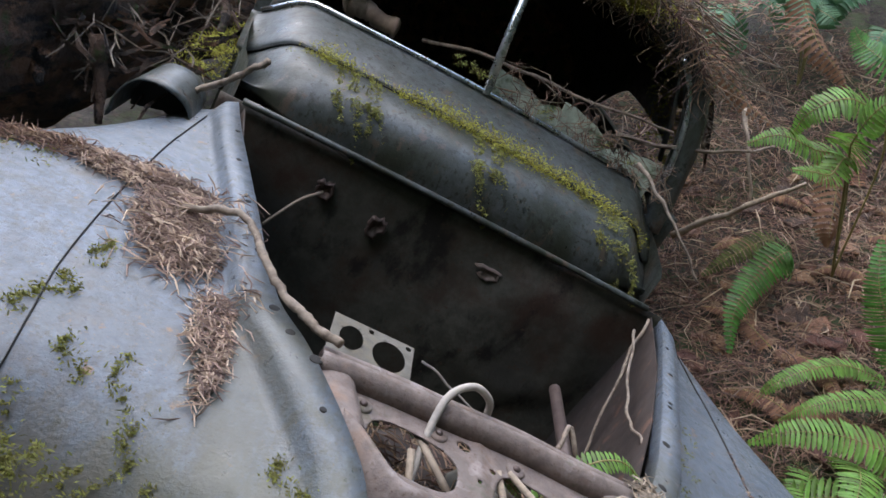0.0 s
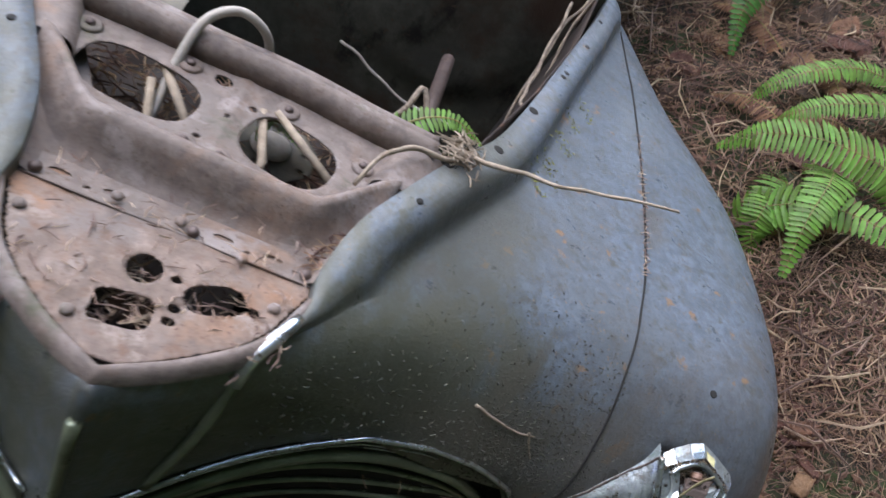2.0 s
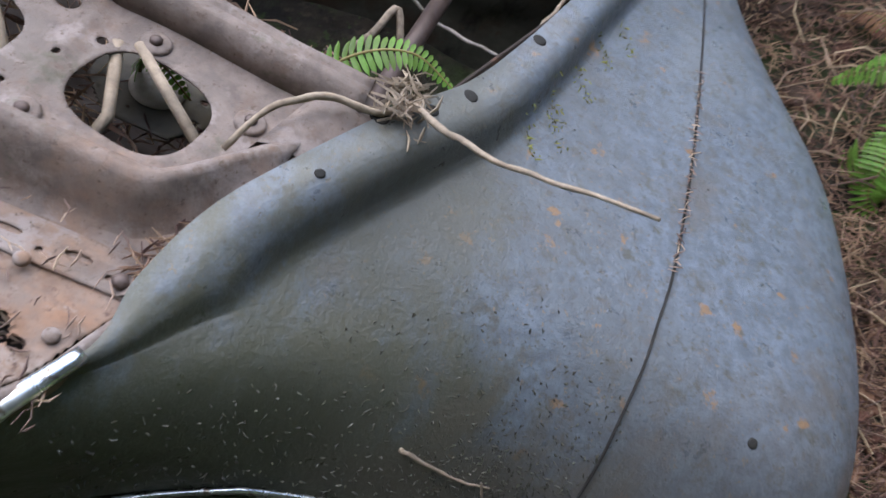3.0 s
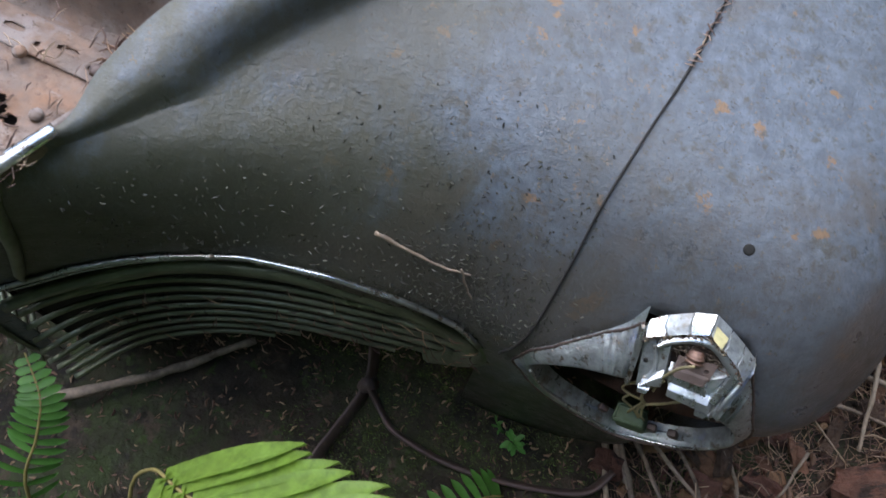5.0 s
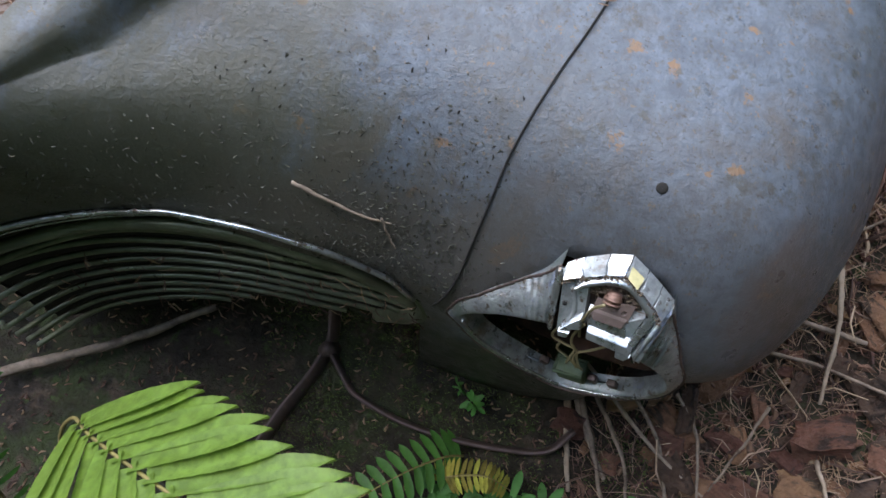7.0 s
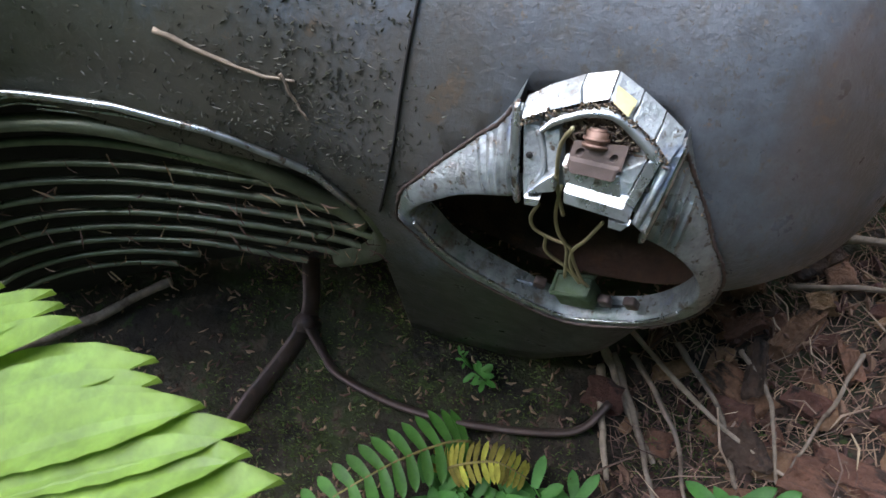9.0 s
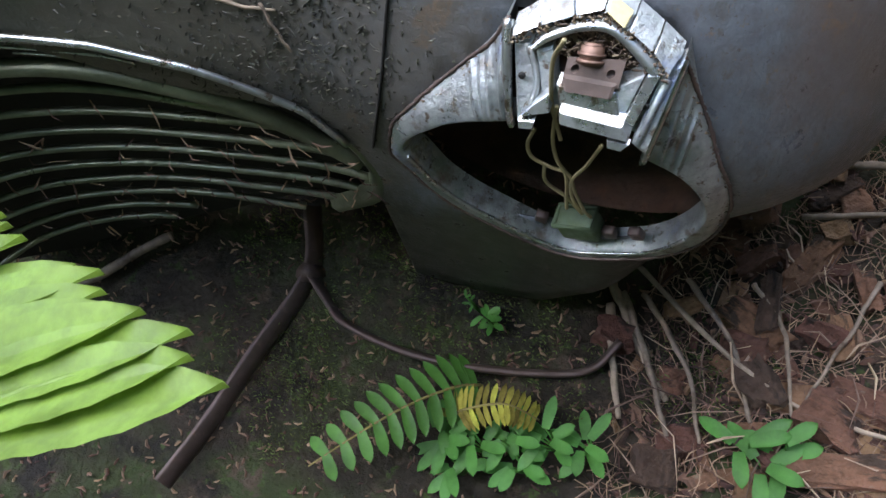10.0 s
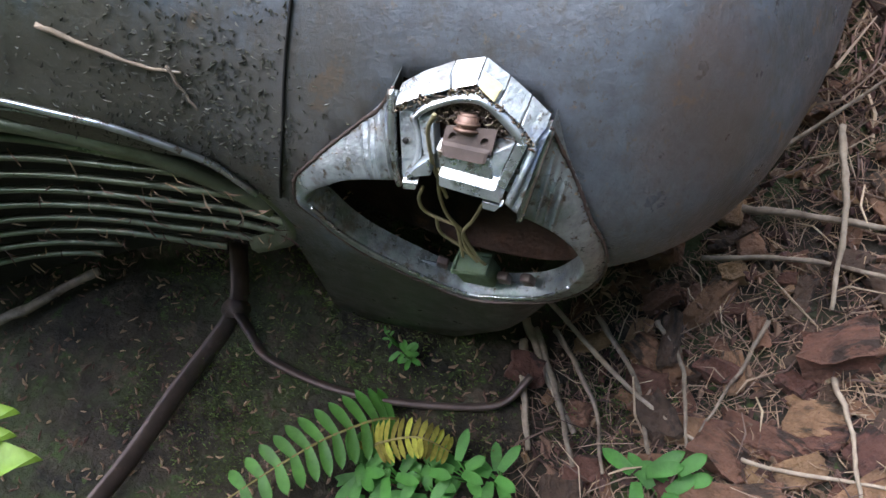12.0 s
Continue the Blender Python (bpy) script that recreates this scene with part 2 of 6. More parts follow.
FERN_PALE = mat("bright_green_fern", (0.14, 0.235, 0.036), 0.45, spots=[((0.165, 0.26, 0.04), 12, 0.5, 0.2, (1, 1, 1))], bump=0.15, bump_scale=250, trans=0.35)
FERN_DRY = mat("dead_orange_fern", (0.19, 0.105, 0.058), 0.9, bump=0.1, island=0.4, trans=0.2)
LEAF = mat("small_green_leaf", (0.06, 0.2, 0.035), 0.55, bump=0.1, island=0.3, trans=0.3)
STEM = mat("orange_brown_stem", (0.20, 0.17, 0.055), 0.7, bump=0.1)
WIRE = mat("yellowed_wire", (0.27, 0.24, 0.13), 0.6, bump=0.1)
PLUG = mat("mossy_green_plug", (0.085, 0.13, 0.08), 0.75, spots=[((0.06, 0.1, 0.04), 40, 0.5, 0.15, (1, 1, 1))])
HOSE = mat("pale_grey_hose", (0.34, 0.31, 0.27), 0.6, spots=[((0.25, 0.22, 0.18), 18, 0.6, 0.1, (1, 1, 1))])
ALU = mat("dirty_cast_metal", (0.105, 0.098, 0.08), 0.6, 0.3, spots=[((0.14, 0.12, 0.08), 15, 0.52, 0.15, (1, 1, 1))], bump=0.3)
DARKLITTER = mat("dark_brown_litter", (0.21, 0.135, 0.095), 0.95, bump=0.1, island=0.7)
LAMPDIRT = mat("grey_brown_crumbs", (0.16, 0.125, 0.09), 0.95, bump=0.1, island=0.6)
CRUST = mat("dark_dirt_crust", (0.045, 0.046, 0.034), 0.95, bump=0.1, island=0.7)
LENS = mat("yellowed_lens", (0.6, 0.56, 0.3), 0.25, bump=0.1)
FOREST = mat("dark_forest_green", (0.03, 0.045, 0.018), 0.9, spots=[((0.012, 0.015, 0.008), 1.2, 0.5, 0.15, (1, 1, 1)), ((0.08, 0.12, 0.03), 3.5, 0.62, 0.1, (1, 1, 1))], bump=0.6, bump_scale=5)

# ---- building helpers ----
CARM = Matrix(((0.841, 0.013, 0.541, 0.006), (0.049, 0.994, -0.099, 0.610), (-0.539, 0.110, 0.835, 0.790), (0, 0, 0, 1)))


def mesh(name, verts, faces, material, smooth=True):
    me = bpy.data.meshes.new(name)
    me.from_pydata([tuple(v) for v in verts], [], faces)
    me.materials.append(material)
    if smooth:
        me.shade_smooth()
    me.update()
    return me


def part(name, bm, material, parent=None, label=""):
    """Link a bmesh, or (verts, faces), as one mesh object under a thing or part."""
    if isinstance(bm, tuple):
        me = mesh(name, bm[0], bm[1], material, bm[2] if len(bm) > 2 else True)
    else:
        me = bpy.data.meshes.new(name)
        bm.normal_update()
        bm.to_mesh(me)
        bm.free()
        me.materials.append(material)
        me.shade_smooth()
    ob = new(name, me)
    ob.parent = parent
    return tagged(ob, label) if label else ob


def thing(name, label, category, group="", kind="", m=None):
    ob = new(name)
    ob.matrix_world = m if m else Matrix()
    return tagged(ob, label, category, group, kind)


def cr(pts, n):
    """n points along a Catmull-Rom curve through pts (rows of any length)."""
    p = np.array(pts, float)
    p = np.vstack([2 * p[0] - p[1], p, 2 * p[-1] - p[-2]])
    out = []
    for t in np.linspace(0, len(pts) - 1, n):
        i = min(int(t), len(pts) - 2)
        f = t - i
        a, b, c, d = p[i:i + 4]
        out.append(0.5 * (2 * b + (c - a) * f + (2 * a - 5 * b + 4 * c - d) * f * f + (3 * b - a - 3 * c + d) * f ** 3))
    return np.array(out)


def tube(pts, r0, r1=None, sides=7, rough=0.0, flat=1.0, caps=True, seed=0):
    """A tapered tube along pts as (verts, faces). flat squeezes its second axis."""
    rnd = random.Random(seed)
    r1 = r0 if r1 is None else r1
    pts = [Vector(p) for p in pts]
    n = len(pts)
    verts, faces = [], []
    side = None
    for i, p in enumerate(pts):
        d = (pts[min(i + 1, n - 1)] - pts[max(i - 1, 0)]).normalized()
        if side is None:
            side = d.cross(Vector((0, 0, 1)))
            if side.length < 0.1:
                side = d.cross(Vector((0, 1, 0)))
        side = (side - d * side.dot(d)).normalized()
        up = side.cross(d)
        r = r0 + (r1 - r0) * i / (n - 1)
        for k in range(sides):
            a = 2 * math.pi * k / sides
            q = r * (1 + rough * (rnd.random() - 0.5) * 2)
            verts.append(p + side * (q * math.cos(a)) + up * (q * flat * math.sin(a)))
    for i in range(n - 1):
        for k in range(sides):
            a, b = i * sides + k, i * sides + (k + 1) % sides
            faces.append((a, b, b + sides, a + sides))
    if caps:
        faces += [tuple(range(sides - 1, -1, -1)), tuple(range((n - 1) * sides, n * sides))]
    return verts, faces


def merge(parts):
    verts, faces = [], []
    for v, f, *_ in parts:
        o = len(verts)
        verts += list(v)
        faces += [tuple(i + o for i in q) for q in f]
    return verts, faces


def grid(rows, close=False):
    """A quad grid from rows of points."""
    verts = [p for r in rows for p in r]
    m = len(rows[0])
    faces = []
    for i in range(len(rows) - 1):
        for j in range(m if close else m - 1):
            k = (j + 1) % m
            faces.append((i * m + j, i * m + k, (i + 1) * m + k, (i + 1) * m + j))
    return verts, faces


def box(x0, x1, y0, y1, z0, z1, bevel=0.003):
    bm = bmesh.new()
    bmesh.ops.create_cube(bm, size=1, matrix=Matrix.Translation(((x0 + x1) / 2, (y0 + y1) / 2, (z0 + z1) / 2)) @ Matrix.Diagonal((x1 - x0, y1 - y0, z1 - z0, 1)))
    if bevel:
        bmesh.ops.bevel(bm, geom=bm.edges[:], offset=bevel, segments=2, affect="EDGES", profile=0.5)
    return bm


def thick(ob, t, off=-1.0):
    s = ob.modifiers.new("thickness", "SOLIDIFY")
    s.thickness, s.offset = t, off
    return ob


def disc(c, r, depth, n=(0, 0, 1), sides=10, dome=0.3):
    """A domed bolt head as (verts, faces)."""
    rot = Vector((0, 0, 1)).rotation_difference(Vector(n)).to_matrix()
    rows = [(r, 0), (r, depth * 0.6), (r * 0.8, depth), (r * 0.35, depth * (1 + dome)), (0.0001, depth * (1 + dome))]
    return grid([[Vector(c) + rot @ Vector((q * math.cos(2 * math.pi * k / sides), q * math.sin(2 * math.pi * k / sides), h)) for k in range(sides)] for q, h in rows], True)


def plate(outline, holes, z_of, material_name="plate", cell=0.006):
    """A flat sheet with real holes: outline(x, y) and holes(x, y) are signed tests; a fine grid is kept where they allow."""
    (x0, x1), (y0, y1) = outline[1]
    nx, ny = int((x1 - x0) / cell), int((y1 - y0) / cell)
    idx, verts, faces = {}, [], []

    def vid(i, j):
        if (i, j) not in idx:
            x, y = x0 + i * cell, y0 + j * cell
            idx[(i, j)] = len(verts)
            verts.append((x, y, z_of(x, y)))
        return idx[(i, j)]
    for i in range(nx):
        for j in range(ny):
            x, y = x0 + (i + 0.5) * cell, y0 + (j + 0.5) * cell
            if outline[0](x, y) and not any(h[0](x, y) < 1 for h in holes):
                faces.append((vid(i, j), vid(i + 1, j), vid(i + 1, j + 1), vid(i, j + 1)))
    for h in holes:
        level, hx, hy, least = h
        for i, (x, y, z) in enumerate(verts):
            f = level(x, y)
            if f < 1 + 0.75 * cell / least:
                verts[i] = (hx + (x - hx) / f, hy + (y - hy) / f, z)
    return verts, faces


# ---- the ground ----


def sstep(a, b, x):
    t = min(1, max(0, (x - a) / (b - a)))
    return t * t * (3 - 2 * t)


def ground_z(x, y, fine=True):
    h = -0.32
    if x < 0.46:
        h += 0.66 * min(0.46 - x, 0.66) + 0.36 * max(0.0, min(-0.2 - x, 6)) - 0.03
    h += 0.25 * max(0.0, y - 1.05) + 0.22 * max(0.0, y - 3.6)
    h -= 0.25 * max(0.0, 0.2 - y)
    h -= 0.10 * max(0.0, x - 2.5)
    if fine:
        h += 0.05 * noise.noise((x * 1.3, y * 1.3, 0.3)) + 0.022 * noise.noise((x * 5, y * 5, 1.7)) + 0.008 * noise.noise((x * 19, y * 19, 4))
    return h


def axis(lo, hi, near0, near1, fine, far):
    a, v = [], lo
    while v < hi:
        a.append(v)
        v += fine if near0 < v < near1 else far
    return a + [hi]


gx = axis(-9, 12, -0.6, 2.2, 0.025, 0.25)
gy = axis(-6, 16, 0.2, 3.6, 0.025, 0.25)
ground = part("ground", grid([[(x, y, ground_z(x, y)) for x in gx] for y in gy]), SOIL)
tagged(ground, "dark sloping forest floor of soil and moss", "ground", kind="structure")

# ---- added forest-coloured ring outside the view, blocks low sky light ----
ring = []
for level in np.linspace(0, 1, 26):
    row = []
    for k in range(96):
        a = 2 * math.pi * k / 96
        h = -3 + level * (14.0 - 5.5 * max(0.0, math.sin(a)) - 3.5 * min(0.0, math.sin(a)))
        r = 10.5 + 1.2 * noise.noise((4 * math.cos(a), 4 * math.sin(a), h * 0.7))
        row.append((1 + r * math.cos(a), 3 + r * math.sin(a), h + 1.2 * noise.noise((9 * math.cos(a), 9 * math.sin(a), 2.0)) * (level > 0.8)))
    ring.append(row)
tagged(part("backdrop", grid(ring, True), FOREST), "added unseen dark green ring that blocks low sky light", "forest", kind="structure")

# ---- the car wreck ----
car = thing("car_wreck", "stripped old car wreck with faded blue-grey paint on a slope", "car", m=CARM)

# stations from the nose round the front to the rear of a front wing:
# face x, y; hood rail x, y, z; inset and drop of the rolled edge; height of the crown
STATIONS = [
    (0.000, -0.088, 0.000, -0.066, -0.012, 0.010, 0.03, -0.020),
    (0.100, -0.020, 0.075, -0.020, -0.008, 0.016, 0.05, -0.024),
    (0.190, 0.035, 0.148, 0.060, -0.004, 0.035, 0.08, -0.030),
    (0.290, 0.074, 0.155, 0.130, 0.004, 0.070, 0.13, -0.050),
    (0.400, 0.102, 0.178, 0.210, 0.014, 0.110, 0.17, -0.066),
    (0.520, 0.128, 0.228, 0.303, 0.020, 0.135, 0.20, -0.068),
    (0.640, 0.132, 0.285, 0.405, 0.016, 0.150, 0.21, -0.062),
    (0.760, 0.140, 0.340, 0.500, 0.002, 0.150, 0.21, -0.062),
    (0.865, 0.152, 0.385, 0.610, 0.000, 0.150, 0.22, -0.062),
    (0.953, 0.208, 0.430, 0.740, 0.000, 0.155, 0.23, -0.062),
    (1.018, 0.338, 0.470, 0.860, -0.004, 0.160, 0.25, -0.062),
    (1.048, 0.530, 0.510, 0.980, -0.008, 0.170, 0.27, -0.064),
    (1.024, 0.790, 0.550, 1.100, -0.012, 0.170, 0.28, -0.068),
    (0.910, 1.050, 0.580, 1.200, -0.015, 0.160, 0.28, -0.074),
    (0.790, 1.320, 0.605, 1.290, -0.018, 0.110, 0.28, -0.080),
]


def arch_top(x):
    return float(np.interp(x, [0.05, 0.12, 0.2, 0.29, 0.38, 0.45, 0.53, 0.565, 0.585], [-0.262, -0.228, -0.206, -0.178, -0.186, -0.212, -0.262, -0.315, -0.40]))


def arch_bottom(x):
    return float(np.interp(x, [0.02, 0.12, 0.25, 0.37, 0.45, 0.53, 0.565, 0.585], [-0.66, -0.68, -0.64, -0.575, -0.52, -0.465, -0.425, -0.40]))


DENSE = cr(STATIONS, 141)


def wing_profile(s):
    """Points from the hood rail over the crown and down the face, at one station."""
    px, py, rx, ry, rz, inset, drop, crown = s
    flat = np.array([rx - px, ry - py])
    ln = max(np.hypot(*flat), 1e-6)
    i0 = DENSE[max(0, int(np.argmin(np.abs(DENSE - s).sum(1))) - 1)]
    i1 = DENSE[min(140, int(np.argmin(np.abs(DENSE - s).sum(1))) + 1)]
    tang = np.array([i1[0] - i0[0], i1[1] - i0[1]])
    tang /= max(np.hypot(*tang), 1e-6)
    nrm = np.array([-tang[1], tang[0]])
    mix = min(1, inset / max(ln, 1e-6)) * 0.9
    tx, ty = px + nrm[0] * inset, py + nrm[1] * inset
    if px < 0.25:
        w = sstep(0.05, 0.25, px)
        tx, ty = tx * w + (px + flat[0] * mix) * (1 - w), ty * w + (py + flat[1] * mix) * (1 - w)
    out = [(rx - 0.003, ry, rz - 0.05), (rx - 0.001, ry, rz - 0.006)]
    run = math.hypot(tx - rx, ty - ry)
    k = min(1.0, run / 0.14)
    near_rail = [d * k / max(run, 1e-6) for d in (0.0, 0.030, 0.046, 0.054, 0.060, 0.066, 0.076)]
    for u in sorted(near_rail + [0.25 + 0.035 * k / max(run, 1e-6)] + list(np.linspace(0.5, 1, 9)[:-1])):
        lip = sstep(0.045 * k, 0.068 * k, u * run)
        share = 0.34 + 0.24 * sstep(0.15, 0.45, run)
        z = rz + (crown - rz) * (share * lip + (1 - share) * u)
        out.append((rx + (tx - rx) * u, ry + (ty - ry) * u, z))
    for a in np.linspace(0, math.pi / 2, 15):
        c, q = math.sin(a) ** 1.22, 1 - max(0.0, math.cos(a)) ** 1.22
        out.append((tx + (px - tx) * c, ty + (py - ty) * c, crown - drop * q))
    low = float(np.interp(px, [0.57, 0.62, 0.70, 0.75, 0.79, 0.84, 0.90, 1.0], [-0.66, -0.66, -0.65, -0.63, -0.57, -0.50, -0.50, -0.56]))
    if px < 0.572:
        low = arch_top(max(px, 0.05))
        if px < 0.03:
            low = -0.6
    top = crown - drop
    low = min(low, top - 0.001)
    for u in np.linspace(0, 1, 12)[1:]:
        z = top + (low - top) * u
        tuck = 0.07 * sstep(-0.27, -0.52, z) * sstep(0.80, 0.92, px)
        out.append((px + nrm[0] * tuck, py + nrm[1] * tuck, z))
    arr = np.array(out)
    for _ in range(16):
        arr[11:29] = 0.25 * arr[10:28] + 0.5 * arr[11:29] + 0.25 * arr[12:30]
    return [tuple(p) for p in arr]


# the lamp rim from one side of the peaked housing round to the other: outer edge x, z; opening x, z
LAMP_RIM = [
    (0.814, -0.140, 0.809, -0.206), (0.829, -0.167, 0.829, -0.216), (0.846, -0.193, 0.843, -0.227), (0.861, -0.220, 0.856, -0.243),
    (0.876, -0.247, 0.865, -0.261), (0.885, -0.278, 0.869, -0.275), (0.886, -0.310, 0.869, -0.291), (0.877, -0.339, 0.862, -0.319),
    (0.859, -0.363, 0.848, -0.348), (0.833, -0.382, 0.827, -0.370), (0.783, -0.402, 0.780, -0.395), (0.746, -0.400, 0.746, -0.391),
    (0.706, -0.385, 0.709, -0.370), (0.666, -0.368, 0.673, -0.346), (0.637, -0.346, 0.647, -0.319), (0.616, -0.321, 0.631, -0.289),
    (0.607, -0.308, 0.624, -0.277), (0.603, -0.297, 0.621, -0.270), (0.605, -0.277, 0.624, -0.257), (0.611, -0.248, 0.635, -0.241),
    (0.621, -0.231, 0.647, -0.229), (0.641, -0.205, 0.662, -0.215), (0.664, -0.181, 0.682, -0.204), (0.684, -0.159, 0.699, -0.197),
    (0.696, -0.133, 0.713, -0.191),
]
LAMP_HOLE = [(0.745 + (r[0] - 0.745) * 0.93, -0.285 + (r[1] + 0.285) * 0.93) for r in LAMP_RIM] + [(0.72, -0.150), (0.757, -0.138), (0.79, -0.150)]


def inside(x, z, ring):
    odd = False
    for (ax, az), (bx, bz) in zip(ring, ring[1:] + ring[:1]):
        if (az > z) != (bz > z) and x < ax + (z - az) / (bz - az) * (bx - ax):
            odd = not odd
    return odd


def wing(side):
    rows = [wing_profile(s) for s in DENSE]
    v, f = grid(rows)
    keep = []
    for q in f:
        c = np.mean([v[i] for i in q], axis=0)
        if c[1] < 0.24 and inside(c[0], c[2], LAMP_HOLE):
            continue
        keep.append(q if side > 0 else q[::-1])
    return [(x * side, y, z) for x, y, z in v], keep


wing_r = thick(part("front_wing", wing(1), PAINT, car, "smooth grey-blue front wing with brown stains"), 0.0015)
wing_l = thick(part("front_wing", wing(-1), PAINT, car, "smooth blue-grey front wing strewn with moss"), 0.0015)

from mathutils.bvhtree import BVHTree
_v, _f = wing(1)
_v2, _f2 = wing(-1)
SHELL = BVHTree.FromPolygons(*[list(a) for a in merge([(_v, _f), (_v2, _f2)])])


def on_top(x, y, lift=0.0):
    """The point of the wings' skin below (x, y), in the car's axes."""
    p, n, *_ = SHELL.ray_cast(Vector((x, y, 0.5)), Vector((0, 0, -1)))
    return (p + n * lift * (1 if n.z > 0 else -1)) if p else Vector((x, y, -0.06))


def on_face(x, z, lift=0.0):
    p, n, *_ = SHELL.ray_cast(Vector((x, -0.5, z)), Vector((0, 1, 0)))
    return (p + n * lift * (1 if n.y < 0 else -1)) if p else Vector((x, 0.14, z))


for sd in (1, -1):
    seam = [on_face(sd * x, z, 0.0012) for x, z in cr([(0.585, -0.30), (0.592, -0.27), (0.599, -0.235), (0.603, -0.2), (0.604, -0.16), (0.605, -0.12)], 24)]
    seam += [on_top(sd * x, y, 0.0012) for x, y in cr([(0.605, 0.205), (0.606, 0.25), (0.617, 0.33), (0.633, 0.43), (0.646, 0.6), (0.653, 0.8), (0.655, 1.0), (0.645, 1.2)], 60)]
    part("seam", tube(seam, 0.0026, sides=6, flat=0.5), BLACK, wing_r if sd > 0 else wing_l, "dark gap between wing panels")

# hood latch pan in the nose
NOSE = cr([(0, -0.060), (0.06, -0.026), (0.118, 0.024), (0.148, 0.085), (0.172, 0.145)], 30)


def pan_half(y):
    return float(np.interp(y, NOSE[:, 1], NOSE[:, 0]))


def ell(cx, cy, a, b, rot=0.0, p=2.0):
    c, s = math.cos(rot), math.sin(rot)

    def level(x, y):
        return (abs(((x - cx) * c + (y - cy) * s) / a) ** p + abs((-(x - cx) * s + (y - cy) * c) / b) ** p) ** (1 / p) + 1e-9
    return level, cx, cy, min(a, b)


pan_holes = [ell(-0.004, 0.058, 0.017, 0.019), ell(-0.006, 0.005, 0.028, 0.020, 0.1, 4), ell(0.068, 0.052, 0.031, 0.018, 0.45, 3),
             ell(0.027, 0.058, 0.006, 0.005), ell(0.036, 0.024, 0.007, 0.005), ell(0.036, 0.008, 0.007, 0.005), ell(0.106, 0.055, 0.006, 0.006)]
pan = part("hood_latch_pan", plate((lambda x, y: abs(x) < pan_half(y) - 0.004 and -0.052 < y < 0.158, ((-0.18, 0.18), (-0.06, 0.16))), pan_holes, lambda x, y: -0.014 - 0.012 * sstep(0.05, 0.16, y) + 0.003 * noise.noise((x * 12, y * 12, 0)), cell=0.003), PANRUST, car, "orange rusty steel pan with cut-outs")
thick(pan, 0.002)
for x, y in ((-0.045, -0.016), (0.123, 0.069), (-0.13, 0.075), (0.075, 0.115), (-0.06, 0.13), (0.005, 0.13)):
    part("bolt", disc((x, y, -0.015), 0.0065, 0.004), RUST, pan)
edge = [(-x, y) for x, y in NOSE[::-1][4:]] + [(x, y) for x, y in NOSE[1:-4]]
part("nose_rim", grid([[(x * 1.0, y, -0.010), (x * 1.01, y - 0.003, -0.006), (x * 1.035, y - 0.008, -0.007), (x * 1.055, y - 0.014, -0.013), (x * 1.06, y - 0.016, -0.024)] for x, y in edge]), RUST, car, "pale rusty lip round the nose")
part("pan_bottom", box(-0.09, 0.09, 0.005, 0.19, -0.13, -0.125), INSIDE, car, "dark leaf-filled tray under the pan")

strip_y = [0.118, 0.158]
strip_plate = part("foot_strip", plate((lambda x, y: abs(x) < pan_half(y) - 0.008 and strip_y[0] < y < strip_y[1], ((-0.18, 0.18), (0.11, 0.165))), [ell(x, 0.139, 0.011, 0.0035, 0.0, 3) for x in (-0.12, -0.065, 0.05, 0.105)] + [ell(x, 0.132, 0.003, 0.003) for x in (-0.09, -0.01, 0.078, 0.132)], lambda x, y: -0.0155 - 0.012 * sstep(0.05, 0.16, y) + 0.004, cell=0.003), RUST, pan, "bolted strip with slots")
thick(strip_plate, 0.002)
for x, y in ((-0.14, 0.128), (0.02, 0.126), (0.142, 0.130)):
    part("bolt", disc((x, y, -0.018), 0.007, 0.005, sides=6), IRON, strip_plate)

# radiator support with its sunken front wall and holed panel
wall = []
for x in np.linspace(-0.185, 0.185, 40):
    e = sstep(0.12, 0.185, abs(x))
    row = [(x, 0.150, -0.03), (x, 0.172, -0.042), (x, 0.184, -0.02), (x, 0.192, 0.002), (x, 0.199, 0.013), (x, 0.206, 0.017), (x, 0.214, 0.014), (x, 0.218, 0.004), (x, 0.220, -0.006)]
    wall.append([(a + math.copysign(0.03 * e * sstep(0.15, 0.21, b), x), b + 0.09 * e * sstep(0.17, 0.2, b), c) for a, b, c in row])
support = part("radiator_support", grid(wall), RUST, car, "faded rusty pressed-steel radiator support")
thick(support, 0.002)
for sd in (-1, 1):
    rim = []
    for y in np.linspace(0.29, 0.40, 10):
        xx = 0.195 + (y - 0.29) * 0.3
        rim.append([(sd * (xx - 0.02), y, -0.004), (sd * (xx - 0.014), y, 0.010), (sd * (xx - 0.002), y, 0.016), (sd * (xx + 0.02), y, 0.014), (sd * (xx + 0.045), y, 0.004)])
    part("support_side", grid(rim), RUST, support)
sup_holes = [ell(-0.106, 0.296, 0.070, 0.047, -0.12, 2.8), ell(0.078, 0.289, 0.057, 0.050, -0.22, 2.7), ell(-0.026, 0.362, 0.011, 0.010), ell(-0.003, 0.30, 0.004, 0.004),
             ell(0.02, 0.335, 0.005, 0.005), ell(-0.022, 0.25, 0.004, 0.004)]
panel = part("holed_panel", plate((lambda x, y: 0.216 < y < 0.385 and abs(x) < 0.2 + 0.3 * max(0, y - 0.29) - 0.05 * sstep(0.26, 0.2, y), ((-0.24, 0.24), (0.2, 0.39))), sup_holes, lambda x, y: -0.004 + 0.003 * math.exp(-((x + 0.0) / 0.01) ** 2), cell=0.003), RUST, support)
thick(panel, 0.002)
